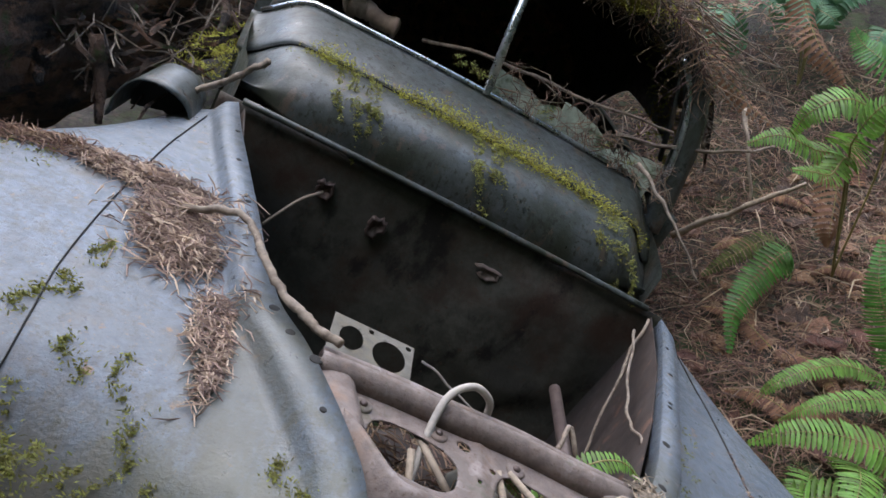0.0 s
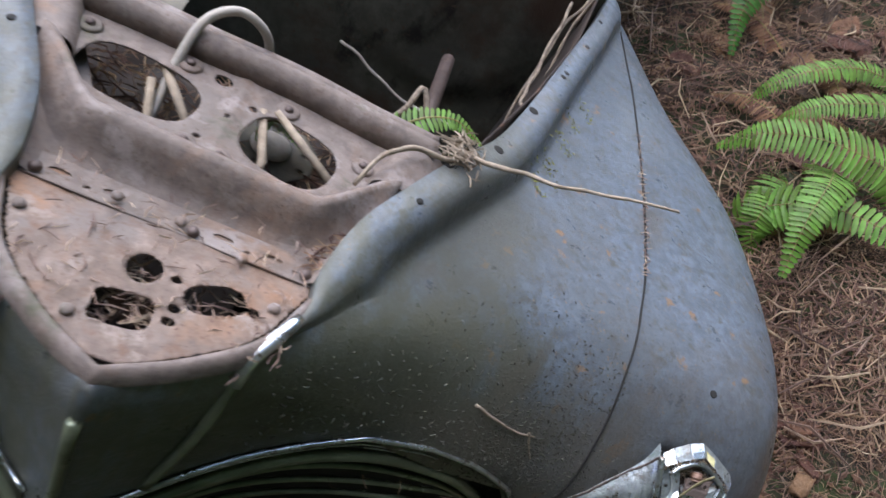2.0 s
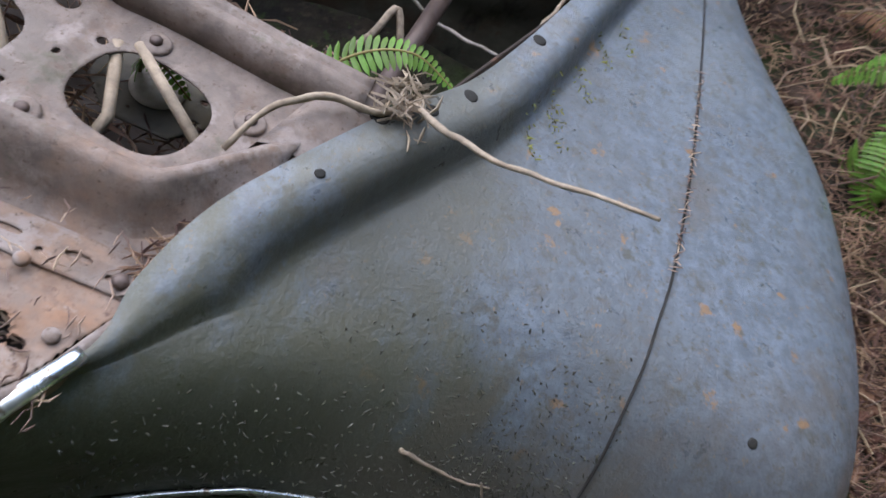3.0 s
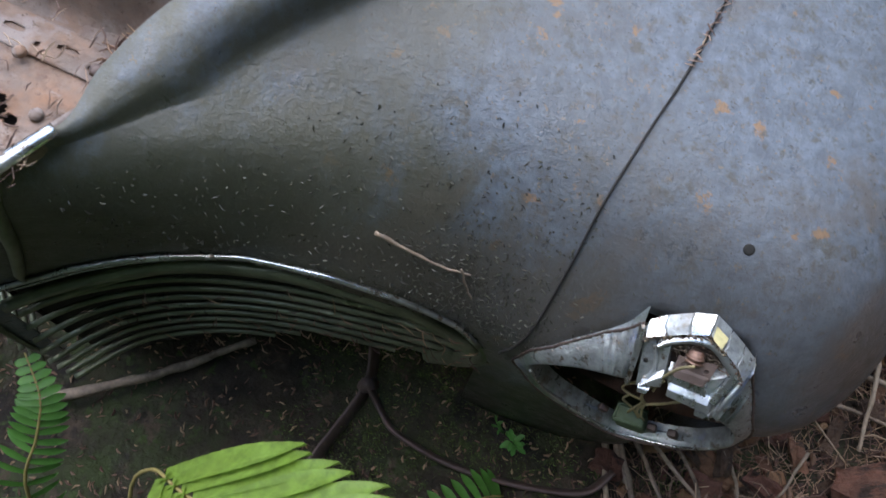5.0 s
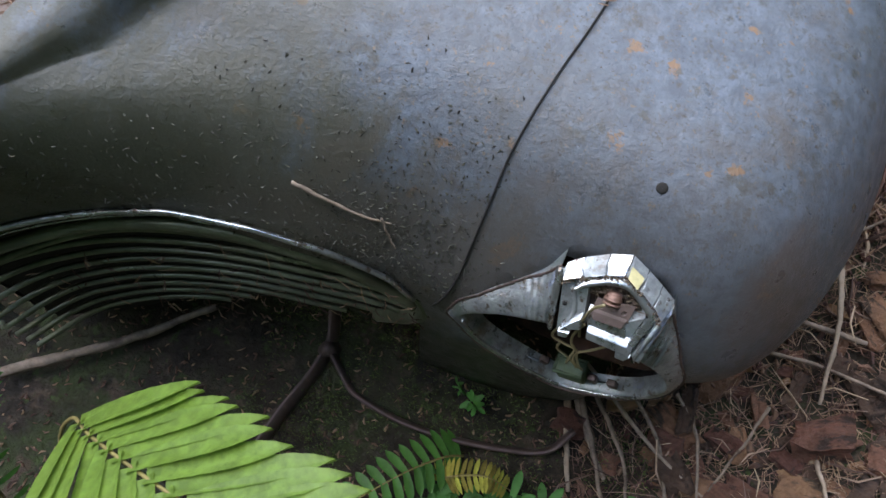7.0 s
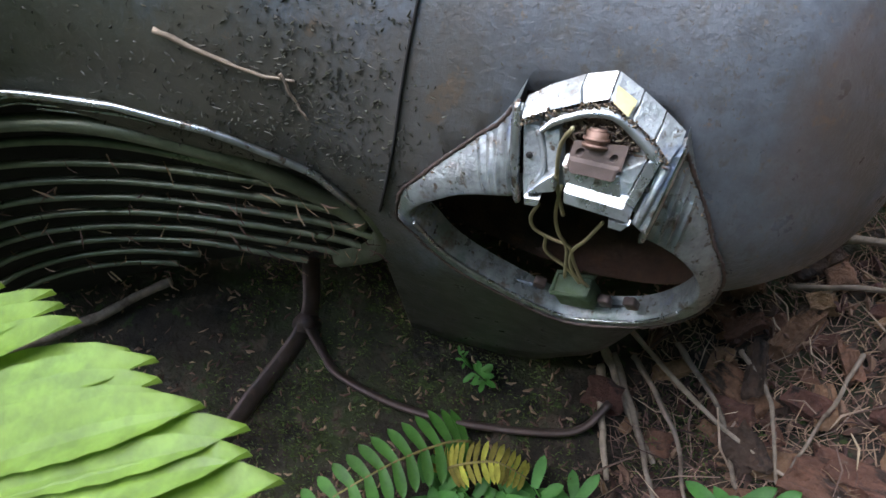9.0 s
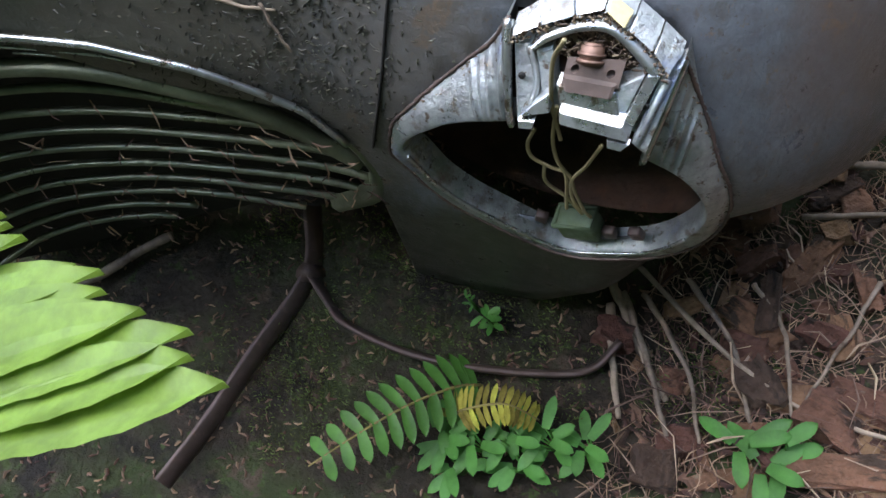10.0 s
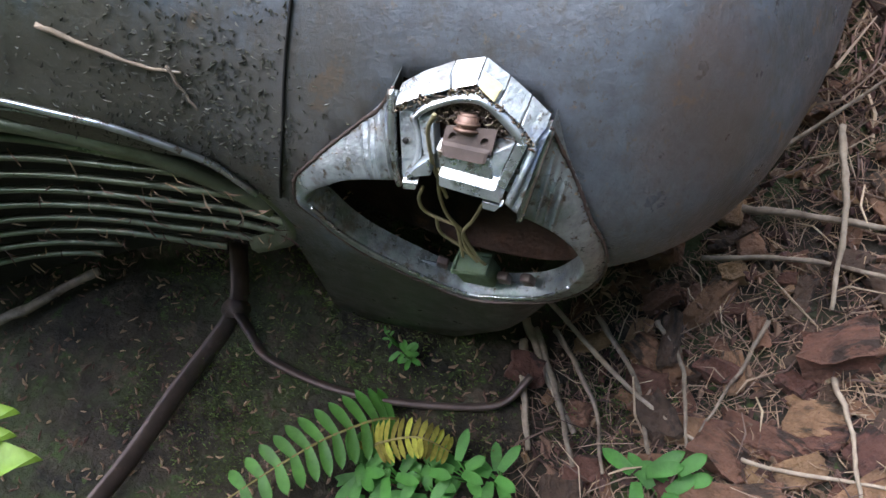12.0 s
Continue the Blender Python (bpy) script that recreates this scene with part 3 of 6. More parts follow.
for x, y in ((-0.185, 0.352), (-0.068, 0.362), (0.058, 0.358), (0.166, 0.318), (-0.032, 0.230), (0.009, 0.229)):
    b = part("washer", disc((x, y, -0.004), 0.015, 0.004, sides=14, dome=0.05), RUST, support)
    part("bolt", disc((x, y, 0.0), 0.006, 0.004), IRON, b)
bar = []
for x in np.linspace(-0.262, 0.25, 40):
    yb = 0.388 + 0.012 * math.sin(math.pi * (x + 0.26) / 0.52) + 0.004 * noise.noise((x * 9, 0, 0))
    zb = 0.012
    bar.append([(x, yb - 0.016, -0.004), (x, yb - 0.012, zb + 0.003), (x, yb - 0.004, zb + 0.012), (x, yb + 0.006, zb + 0.012), (x, yb + 0.012, zb + 0.003), (x, yb + 0.018, zb + 0.006), (x, yb + 0.026, zb + 0.006), (x, yb + 0.032, zb - 0.008), (x, yb + 0.033, zb - 0.05)])
thick(part("top_bar", grid(bar), RUST, support), 0.002)

# front face below the nose pan, inner walls of the engine bay, black sheet for grille shade
prow = [on_face(0.004, z) for z in np.linspace(-0.06, -0.55, 14)]
part("prow_strip", tube([(0, p.y - 0.004, p.z) for p in prow], 0.007, 0.004, sides=8), GRILLE, car, "narrow strip down the nose edge")
for sd in (-1, 1):
    low = -0.03 if sd < 0 else 0.0
    line = [Vector((sd * 0.116, 0.004 + low, -0.030)), Vector((sd * 0.112, -0.006 + 0.5 * low, -0.06))] + [on_face(sd * x, z, 0.003) for x, z in cr([(0.106, -0.105), (0.098, -0.15), (0.075, -0.24), (0.045, -0.36)], 16)]
    strip = part("nose_strip", tube(line, 0.008, 0.006, sides=8), GRILLE, car, "green-stained trim strip beside the nose")
    part("trim_end", tube(cr([(sd * 0.150, 0.062 + low, -0.004), (sd * 0.135, 0.034 + low, -0.008), (sd * 0.118, 0.006 + low, -0.018), (sd * 0.113, -0.004, -0.05)], 10), 0.007, 0.010, sides=8, flat=0.6), CHROME, strip, "bright chrome trim end")
    rows = []
    for y in np.linspace(0.12, 0.42, 16):
        rail_x = float(np.interp(y, DENSE[:, 3], DENSE[:, 2]))
        rows.append([(sd * (rail_x - 0.001), y, -0.012), (sd * (rail_x - 0.012), y, -0.022), (sd * (rail_x - 0.03), y, -0.03), (sd * (rail_x - 0.07), y, -0.034)])
    part("gutter", grid(rows), RUST, car, "rusty gutter along the hood rail")
    for x, y, r in ((0.241, 0.283, 0.0055), (0.268, 0.375, 0.010), (0.312, 0.420, 0.008), (0.345, 0.476, 0.009), (0.402, 0.626, 0.009), (0.46, 0.78, 0.006), (0.468, 0.80, 0.006), (0.52, 0.95, 0.006), (0.56, 1.1, 0.006)):
        p = on_top(sd * x, y, 0.0)
        part("rail_hole", disc((p.x, p.y, p.z - 0.001), r, 0.002, sides=12, dome=0.02), BLACK, wing_r if sd > 0 else wing_l)
part("hole", disc(on_top(0.753, 0.269), 0.006, 0.0015, on_top(0.753, 0.269) - on_top(0.753, 0.269, -0.1), 10, 0.02), BLACK, wing_r)
# added black sheet: stands in for the shade behind both grilles
part("splash_panel", box(-0.56, 0.56, 0.235, 0.245, -0.62, -0.09), BLACK, car, "black sheet added for the shade behind the grilles")
# inner walls: the bay's shade is put into their dark rust colour
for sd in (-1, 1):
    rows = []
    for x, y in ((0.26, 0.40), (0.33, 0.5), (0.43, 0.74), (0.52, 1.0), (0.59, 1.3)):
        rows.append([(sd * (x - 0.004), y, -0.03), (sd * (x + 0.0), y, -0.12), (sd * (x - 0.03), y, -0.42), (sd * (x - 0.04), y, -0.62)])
    thick(part("inner_wing", grid(rows), INSIDE, car, "inner wall of the engine bay, darkened by painted shade"), 0.004)

# firewall with ledge, cowl and windscreen base
fw = []
for x in np.linspace(-0.66, 0.63, 44):
    rows = []
    for z in np.linspace(-0.03, -0.72, 30):
        dent = 0.012 * noise.noise((x * 3, z * 3, 2)) - 0.02 * sstep(0.1, 0.02, math.hypot(x - 0.33, z + 0.28) - 0.14)
        rows.append((x, 1.335 + 0.04 * sstep(-0.3, -0.6, z) * 0 + dent, z))
    fw.append(rows)
firewall = part("firewall", grid(fw), FIREWALL, car, "dark grimy steel firewall with holes")
thick(firewall, 0.004)
part("ledge", tube([(x, 1.322, -0.026 + 0.012 * math.cos(x * 2)) for x in np.linspace(-0.6, 0.57, 24)], 0.011, sides=8, flat=0.8), COWL, car)
for x, z, r in ((-0.332, -0.135, 0.03), (-0.175, -0.16, 0.036), (0.15, -0.137, 0.034)):
    ring_v = grid([[(x + q * (0.8 + 0.55 * noise.noise((2 * math.cos(a), 2 * math.sin(a), x * 9))) * math.cos(a) * (1.4 if x > 0 else 1), 1.325 - h, z + q * (0.85 + 0.7 * noise.noise((2 * math.cos(a), 2 * math.sin(a), x * 9 + 4))) * math.sin(a) * (0.75 if x > 0 else 1)) for a in np.linspace(0, 2 * math.pi, 20, endpoint=False)] for q, h in ((r, -0.006), (r * 0.95, 0.006), (r * 0.7, 0.008), (r * 0.6, 0.0), (0.001, -0.002))], True)
    part("grommet", ring_v, IRON if x < 0 else RUST, firewall)
part("cable", tube(cr([(-0.335, 1.31, -0.135), (-0.38, 1.25, -0.16), (-0.43, 1.17, -0.22)], 8), 0.004), TWIG, firewall)


def cowl_pt(u, q):
    """u: 0 at the ledge to 1 at the windscreen; q: -1 to 1 across."""
    prof = cr([(1.330, -0.022), (1.333, 0.03), (1.352, 0.075), (1.392, 0.110), (1.45, 0.128), (1.50, 0.133), (1.515, 0.146), (1.60, 0.175), (1.70, 0.203)], 41)
    y, z = prof[int(round(u * 40))]
    half = 0.60 + 0.10 * u
    side = sstep(0.72, 1.0, abs(q))
    y += 0.02 * q * q + 0.11 * u * q ** 4 + 0.06 * side * (1 - u)
    z -= (0.035 * q * q + 0.10 * side ** 1.5) * sstep(0.0, 0.35, u)
    return (-0.03 - 0.01 * u + q * half, y, z)


cowl = part("cowl", grid([[cowl_pt(u, q) for q in np.linspace(-1, 1, 61)] for u in np.linspace(0, 1, 41)]), COWL, car, "dark green rounded cowl with moss along its seam")
thick(cowl, 0.003)
part("cowl_seam", tube([Vector(cowl_pt(0.66, q)) + Vector((0, -0.002, 0.001)) for q in np.linspace(-0.97, 0.97, 50)], 0.004, sides=6, flat=0.6), BLACK, cowl)
part("windscreen_trim", tube([Vector(cowl_pt(1.0, q)) + Vector((0, 0.0, 0.006)) for q in np.linspace(-0.96, 0.93, 40)], 0.008, sides=8), CHROME, car, "chrome strip below the windscreen")
part("windscreen_post", tube([(-0.04, 1.70, 0.2), (-0.06, 1.77, 0.39), (-0.08, 1.86, 0.62)], 0.014, sides=10), CHROME, car, "straight chrome windscreen post")

# cabin shell
for sd in (-1, 1):
    pil = cr([(sd * 0.66, 1.83, 0.05), (sd * 0.655, 1.85, 0.16), (sd * 0.62, 1.88, 0.36), (sd * 0.56, 1.92, 0.5), (sd * 0.42, 1.95, 0.60), (sd * 0.15, 1.93, 0.645), (0, 1.92, 0.65)], 30)
    part("pillar", tube(pil, 0.045, 0.04, sides=10, flat=0.8), COWL, car, "dark green windscreen pillar")
    part("pillar_trim", tube([Vector(p) + Vector((-sd * 0.035, -0.03, 0.0)) for p in pil[6:18]], 0.010, sides=8), CHROME, car)
    part("cabin_side", box(sd * 0.72 - 0.02, sd * 0.72 + 0.02, 1.84, 2.25, -0.6, 0.12), COWL, car)
    part("cabin_side", box(sd * 0.72 - 0.02, sd * 0.72 + 0.02, 2.25, 3.6, -0.6, 0.14), COWL, car)
    part("cowl_side", grid([[(sd * (0.60 + 0.10 * u) - 0.03, y, z) for z in np.linspace(0.06, -0.6, 10)] for u, y in ((0, 1.36), (0.3, 1.45), (0.7, 1.65), (1, 1.85))]), COWL, car)
roof = []
for q in np.linspace(-1, 1, 25):
    roof.append([(q * (0.60 + 0.1 * sstep(1.9, 2.3, y)), y, 0.66 + 0.06 * math.sin((y - 1.9) * 1.6) - 0.42 * abs(q) ** 5 - 0.3 * sstep(2.9, 3.6, y)) for y in np.linspace(1.93, 3.6, 24)])
thick(part("roof", grid(roof), COWL, car, "roof buried under moss and roots"), 0.01)
part("cabin_back", box(-0.72, 0.72, 3.55, 3.6, -0.6, 0.5), WOOD, car)
part("cabin_floor", box(-0.72, 0.72, 1.4, 3.6, -0.66, -0.6), WOOD, car)
dash = []
for q in np.linspace(-1, 1, 31):
    dash.append([(q * 0.64 - 0.03, 1.80 + 0.08 * q ** 4, 0.17 - 0.05 * q * q), (q * 0.64 - 0.03, 1.92, 0.16 - 0.04 * q * q + 0.02 * noise.noise((q * 4, 0, 0))), (q * 0.64 - 0.03, 2.0, 0.12), (q * 0.64 - 0.03, 2.02, -0.1)])
thick(part("dashboard", grid(dash), COWL, car), 0.004)

# grilles of thin bars


def plan_y(x):
    d = DENSE[:60]
    return float(np.interp(x, d[:, 0], d[:, 1]))


def bar_end(z):
    """How far out a grille bar at height z reaches."""
    return float(np.interp(z, [-0.60, -0.556, -0.525, -0.472, -0.424, -0.374, -0.33], [0.12, 0.34, 0.456, 0.528, 0.560, 0.571, 0.562]))


for sd in (1, -1):
    edge = [(x, arch_top(x) + 0.002) for x in np.linspace(0.03, 0.56, 56)]
    grille = part("grille", tube([(sd * x, plan_y(x) - 0.004, z) for x, z in edge], 0.0036, sides=8), CHROME, car, "tarnished green grille of thin curved bars")
    hem = []
    for x in np.linspace(0.03, 0.556, 50):
        z, drop = arch_top(x), 0.040 - 0.012 * sstep(0.40, 0.56, x)
        hem.append([(sd * x, plan_y(x) - 0.002, z), (sd * x, plan_y(x) + 0.002, z - 0.3 * drop), (sd * x, plan_y(x) + 0.010, z - 0.75 * drop), (sd * x, plan_y(x) + 0.024, z - drop)])
    thick(part("grille_surround", grid(hem), GRILLE, grille), 0.002)
    for lv, x0, x1 in ((0.010, 0.04, 0.33), (0.021, 0.05, 0.40), (0.030, 0.30, 0.46)):
        part("grille_bead", tube([(sd * x, plan_y(x) - 0.001 + lv * 0.12, arch_top(x) - lv) for x in np.linspace(x0, x1, 30)], 0.0014, sides=6), CHROME, grille)
    end = cr([(0.540, -0.285), (0.562, -0.325), (0.573, -0.374), (0.562, -0.424), (0.530, -0.470), (0.456, -0.525), (0.34, -0.558), (0.12, -0.61)], 60)
    part("grille_end", grid([[(sd * (x - dx), plan_y(x - dx) + dy, z + dz) for dx, dy, dz in ((-0.010, 0.003, -0.006), (-0.004, -0.002, -0.003), (0.004, 0.0, 0.002), (0.012, 0.012, 0.006))] for x, z in end[:38]]), GRILLE, grille)
    # black sheet close behind the bars, painting the shade in their gaps
    part("grille_backing", grid([[(sd * x, plan_y(x) + 0.030, z) for z in (arch_top(x) - 0.03, -0.40, -0.52, min(arch_bottom(x), -0.50))] for x in np.linspace(0.02, 0.57, 30)]), BLACK, grille, "black sheet standing in for shade behind the bars")
    bars = [([(0.03, -0.335), (0.09, -0.295), (0.168, -0.262), (0.254, -0.236), (0.349, -0.234), (0.441, -0.264), (0.51, -0.315), (0.560, -0.358)], 0.0095),
            ([(0.03, -0.375), (0.09, -0.335), (0.15, -0.305), (0.225, -0.282), (0.332, -0.277), (0.43, -0.297), (0.49, -0.328), (0.556, -0.368)], 0.0052)]
    for i in range(8):
        z0 = -0.320 - 0.037 * i
        xe = bar_end(z0 - 0.018)
        bars.append(([(0.03, z0 - 0.055), (0.08, z0 - 0.028), (0.15, z0 - 0.008), (0.25, z0), (0.30 + 0.3 * (xe - 0.3), z0 + 0.002), (xe - 0.03, z0 - 0.012), (xe, z0 - 0.018)] if xe > 0.42 else [(0.03, z0 - 0.055), (0.08, z0 - 0.028), (0.15, z0 - 0.008), (0.24, z0), (max(0.28, xe), z0 - 0.004)], 0.0046))
    for i, (pts, r) in enumerate(bars):
        line = [(sd * x, plan_y(x) + (0.004 if i == 0 else 0.012) - 0.05 * sstep(0.12, 0.0, x) * sstep(-0.3, -0.55, z), z) for x, z in cr(pts, 44)]
        part("grille_bar", tube(line, r, sides=8, flat=0.75), GRILLE, grille)


# headlamps without their lamps
def lamp_pt(x, z, off=0.0):
    """A point of the leaning plane of the headlamp, off metres in front of it."""
    return Vector((x, 0.2105 + 0.22 * z + 0.08 * (x - 0.74) - off, z))


def house_pt(x, z, off=0.0):
    """A point of the sloping face of the parking light housing, off metres out of it."""
    return Vector((x, 0.199 + 1.2 * (z + 0.115) - 0.64 * off, z + 0.77 * off))


def slab(quad, depth=0.012, inset=0.12, rise=0.0015):
    """A thin pressed-metal block with chamfered edges behind a four-cornered face."""
    c = sum(quad, Vector()) / 4
    back = [p + Vector((0, depth, 0)) for p in quad]
    front = [p.lerp(c, inset) + Vector((0, -rise, 0)) for p in quad]
    verts = back + list(quad) + front
    faces = [(8, 9, 10, 11)]
    for a in (0, 4):
        for k in range(4):
            m = (k + 1) % 4
            faces.append((a + k, a + m, a + 4 + m, a + 4 + k))
    return verts, faces, False


def headlamp(sd):
    def flip(v):
        return [(sd * p[0], p[1], p[2]) for p in v]

    def turned(f):
        return f if sd > 0 else [q[::-1] for q in f]
    n = 24 * 16 + 1
    sec = []
    for i, (ox, oz, ix, iz) in enumerate(cr(LAMP_RIM, n)):
        s = i / 16
        wide = math.hypot(ox - ix, oz - iz)
        bulge = 0.10 * wide
        skin = on_face(ox, oz).y
        flute = 0.0
        for c, k in ((0.55, 0.09), (0.95, 0.08), (1.35, 0.08), (22.35, 0.10), (22.65, 0.10), (22.95, 0.10), (23.55, 0.16)):
            flute += 0.0045 * math.exp(-((s - c) / k) ** 2)
        edge = Vector((ox, min(lamp_pt(ox, oz).y, skin - 0.002), oz))
        mouth = Vector((ix, 0.130 + 0.08 * (ix - 0.742) + 0.05 * (iz + 0.3), iz))
        row = [(ox, max(skin, edge.y) + 0.004, oz), tuple(edge)]
        for u in (0.05, 0.15, 0.3, 0.45, 0.6, 0.75, 0.88, 0.96):
            p = edge.lerp(mouth, u) - Vector((0, bulge * math.sin(math.pi * u) ** 0.8 + flute * math.sin(math.pi * u) ** 0.5, -0.6 * bulge * math.sin(math.pi * u) if oz > iz else 0))
            row.append(tuple(p))
        row.append(tuple(mouth))
        for back, draw in ((0.005, 0.02), (0.013, 0.025), (0.024, 0.04)):
            row.append((ix + (0.742 - ix) * draw, mouth.y + back, iz + (-0.305 - iz) * draw))
        sec.append(row)
    v, f = grid(sec)
    rim = part("headlamp_rim", (flip(v), turned(f)), DULL, car, "empty teardrop headlamp rim of pitted chrome")
    for r in (sec[0], sec[-1]):
        part("fin", tube(flip([(x, y - 0.003, z) for x, y, z in r[1:11]]), 0.0042, 0.0028, sides=6, flat=1.4), CHROME, rim)
    part("bead", tube(flip([(x, y - 0.001, z) for x, y, z in [r[1] for r in sec]]), 0.0016, sides=6, rough=0.5), IRON, rim, "rusty bead round the lamp rim")
    part("lower_edge", tube(flip([(x, y - 0.0015, z) for x, y, z in [r[10] for r in sec[7 * 16:16 * 16]]]), 0.0016, 0.0022, sides=6, rough=0.25), CHROME, rim)
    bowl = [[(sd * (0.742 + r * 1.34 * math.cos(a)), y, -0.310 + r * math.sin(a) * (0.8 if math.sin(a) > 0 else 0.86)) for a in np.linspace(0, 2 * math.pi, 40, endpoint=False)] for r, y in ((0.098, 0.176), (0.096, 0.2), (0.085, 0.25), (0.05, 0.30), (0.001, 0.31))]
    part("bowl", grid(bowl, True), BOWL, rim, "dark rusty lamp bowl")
    # peaked housing of the parking light over the opening
    outer = [(0.7003, -0.1369), (0.7144, -0.1288), (0.7358, -0.1202), (0.7566, -0.1150), (0.7767, -0.1202), (0.7951, -0.1260), (0.8120, -0.1320)]
    inner = [(0.7022, -0.1401), (0.7189, -0.1330), (0.7394, -0.1259), (0.7568, -0.1208), (0.7748, -0.1263), (0.7941, -0.1325), (0.8080, -0.1400)]
    for k in range(6):
        o0, o1 = house_pt(*outer[k], 0.003).lerp(house_pt(*outer[k + 1], 0.003), 0.03), house_pt(*outer[k], 0.003).lerp(house_pt(*outer[k + 1], 0.003), 0.97)
        i0, i1 = house_pt(*inner[k], 0.008).lerp(house_pt(*inner[k + 1], 0.008), 0.03), house_pt(*inner[k], 0.008).lerp(house_pt(*inner[k + 1], 0.008), 0.97)
        part("facet", (flip(slab([o0, o1, i1, i0], 0.012)[0]), turned(slab([o0, o1, i1, i0])[1]), False), CHROME if k in (0, 2) else DULL, rim)
        if k == 3:
            quad = [o0.lerp(o1, 0.1).lerp(i0, 0.12), o0.lerp(o1, 0.9).lerp(i1, 0.12), o0.lerp(i0, 0.9).lerp(i1, 0.9), o0.lerp(i0, 0.9).lerp(i1, 0.12)]
            quad = [p + Vector((0, -0.0022, 0.0014)) for p in quad]
            part("lens", (flip(slab(quad, 0.004)[0]), turned(slab(quad)[1]), False), LENS, rim, "yellowed parking light lens")
    band_o = cr([(0.7163, -0.1424), (0.7217, -0.1373), (0.7303, -0.1332), (0.7460, -0.1278), (0.7649, -0.1261), (0.7802, -0.1298), (0.7941, -0.1349), (0.8032, -0.1396)], 36)
    band_i = cr([(0.7198, -0.1434), (0.7258, -0.1396), (0.7334, -0.1362), (0.7457, -0.1320), (0.7607, -0.1299), (0.7723, -0.1323), (0.7856, -0.1375), (0.7952, -0.1416)], 36)
    rows = []
    for (ax, az), (bx, bz) in zip(band_o, band_i):
        p, q = house_pt(ax, az, 0.006), house_pt(bx, bz, 0.006)
        rows.append([tuple(p + Vector((0, 0.012, 0.002))), tuple(p), tuple(p.lerp(q, 0.2) + Vector((0, -0.002, 0.001))), tuple(p.lerp(q, 0.8) + Vector((0, -0.002, 0.001))), tuple(q), tuple(q + Vector((0, 0.018, 0.0)))])
    g = grid(rows)
    part("arch_step", (flip(g[0]), turned(g[1])), CHROME, rim, "bright stepped arch with dirt on it")
    shelf_back = [tuple(house_pt(x, z, -0.016)) for x, z in outer] + [tuple(house_pt(x, z, -0.016)) for x, z in ((0.8070, -0.1696), (0.7643, -0.1656), (0.7173, -0.1696))]
    part("recess", (flip(shelf_back), [tuple(range(len(shelf_back)))], False), DULL, rim, "grey recess behind the housing")
    # flat dark plate paints the shade of the cavity behind the bracket
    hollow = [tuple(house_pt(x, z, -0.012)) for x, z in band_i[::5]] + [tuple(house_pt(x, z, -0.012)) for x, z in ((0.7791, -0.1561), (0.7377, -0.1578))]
    part("socket_hollow", (flip(hollow), [tuple(range(len(hollow)))], False), INSIDE, rim, "flat dark plate standing in for the shaded hollow behind dry debris")
    for name, pts, off, deep, m in (
            ("side_panel", ((0.7025, -0.1408), (0.7163, -0.1424), (0.7321, -0.1643), (0.7188, -0.1759)), 0.0, 0.012, DULL),
            ("side_panel", ((0.8032, -0.1396), (0.8141, -0.1341), (0.8085, -0.1746), (0.7974, -0.1713)), 0.002, 0.012, DULL),
            ("side_ramp", ((0.7952, -0.1416), (0.8032, -0.1396), (0.7955, -0.1645), (0.7884, -0.1637)), 0.006, 0.014, CHROME),
            ("side_ramp", ((0.7785, -0.1501), (0.7934, -0.1420), (0.7877, -0.1627), (0.7811, -0.1569)), 0.002, 0.012, DULL),
            ("inner_ramp", ((0.7199, -0.1439), (0.7301, -0.1402), (0.7382, -0.1578), (0.7320, -0.1627)), 0.002, 0.012, DULL),
            ("shelf", ((0.7390, -0.1553), (0.7784, -0.1525), (0.7871, -0.1645), (0.7456, -0.1649)), 0.004, 0.010, CHROME),
            ("shelf", ((0.7460, -0.1658), (0.7890, -0.1651), (0.7953, -0.1704), (0.7480, -0.1708)), 0.009, 0.012, CHROME),
            ("shelf", ((0.7276, -0.1658), (0.7358, -0.1597), (0.7396, -0.1675), (0.7205, -0.1724)), 0.007, 0.010, CHROME),
            ("tab", ((0.7199, -0.1744), (0.7312, -0.1729), (0.7309, -0.1765), (0.7211, -0.1777)), 0.006, 0.004, CHROME),
            ("tab", ((0.7815, -0.1723), (0.7967, -0.1717), (0.7926, -0.1754), (0.7829, -0.1755)), 0.006, 0.004, CHROME)):
        s = slab([house_pt(x, z, off) for x, z in pts], deep, 0.08, 0.001)
        part(name, (flip(s[0]), turned(s[1]), False), m, rim)
    part("ridge", tube(flip([house_pt(x, z, 0.003) for x, z in cr([(0.7151, -0.1434), (0.7223, -0.1509), (0.7263, -0.1594), (0.7252, -0.1684)], 14)]), 0.0028, 0.002, sides=8), DULL, rim)
    part("ridge", tube(flip([house_pt(x, z, 0.004) for x, z in ((0.8077, -0.1420), (0.8043, -0.1574), (0.8020, -0.1715))]), 0.003, 0.002, sides=8), DULL, rim)
    for x, z in ((0.7146, -0.1555), (0.7991, -0.1546)):
        part("screw", disc(flip([house_pt(x, z, 0.003)])[0], 0.0026, 0.002, (0, -0.9, 0.3), 10, 0.1), BLACK, rim)
    crumbs = random.Random(77)
    dirt = []
    for _ in range(230):
        k = crumbs.randrange(36)
        x, z = band_i[k] * (1 - (w := crumbs.uniform(0.0, 0.5))) + np.array((0.7582, -0.1430)) * w
        p = house_pt(x, z, crumbs.uniform(-0.010, -0.001))
        d = Vector((crumbs.gauss(0, 1), crumbs.gauss(0, 0.5), crumbs.gauss(0, 1))).normalized() * crumbs.uniform(0.002, 0.008)
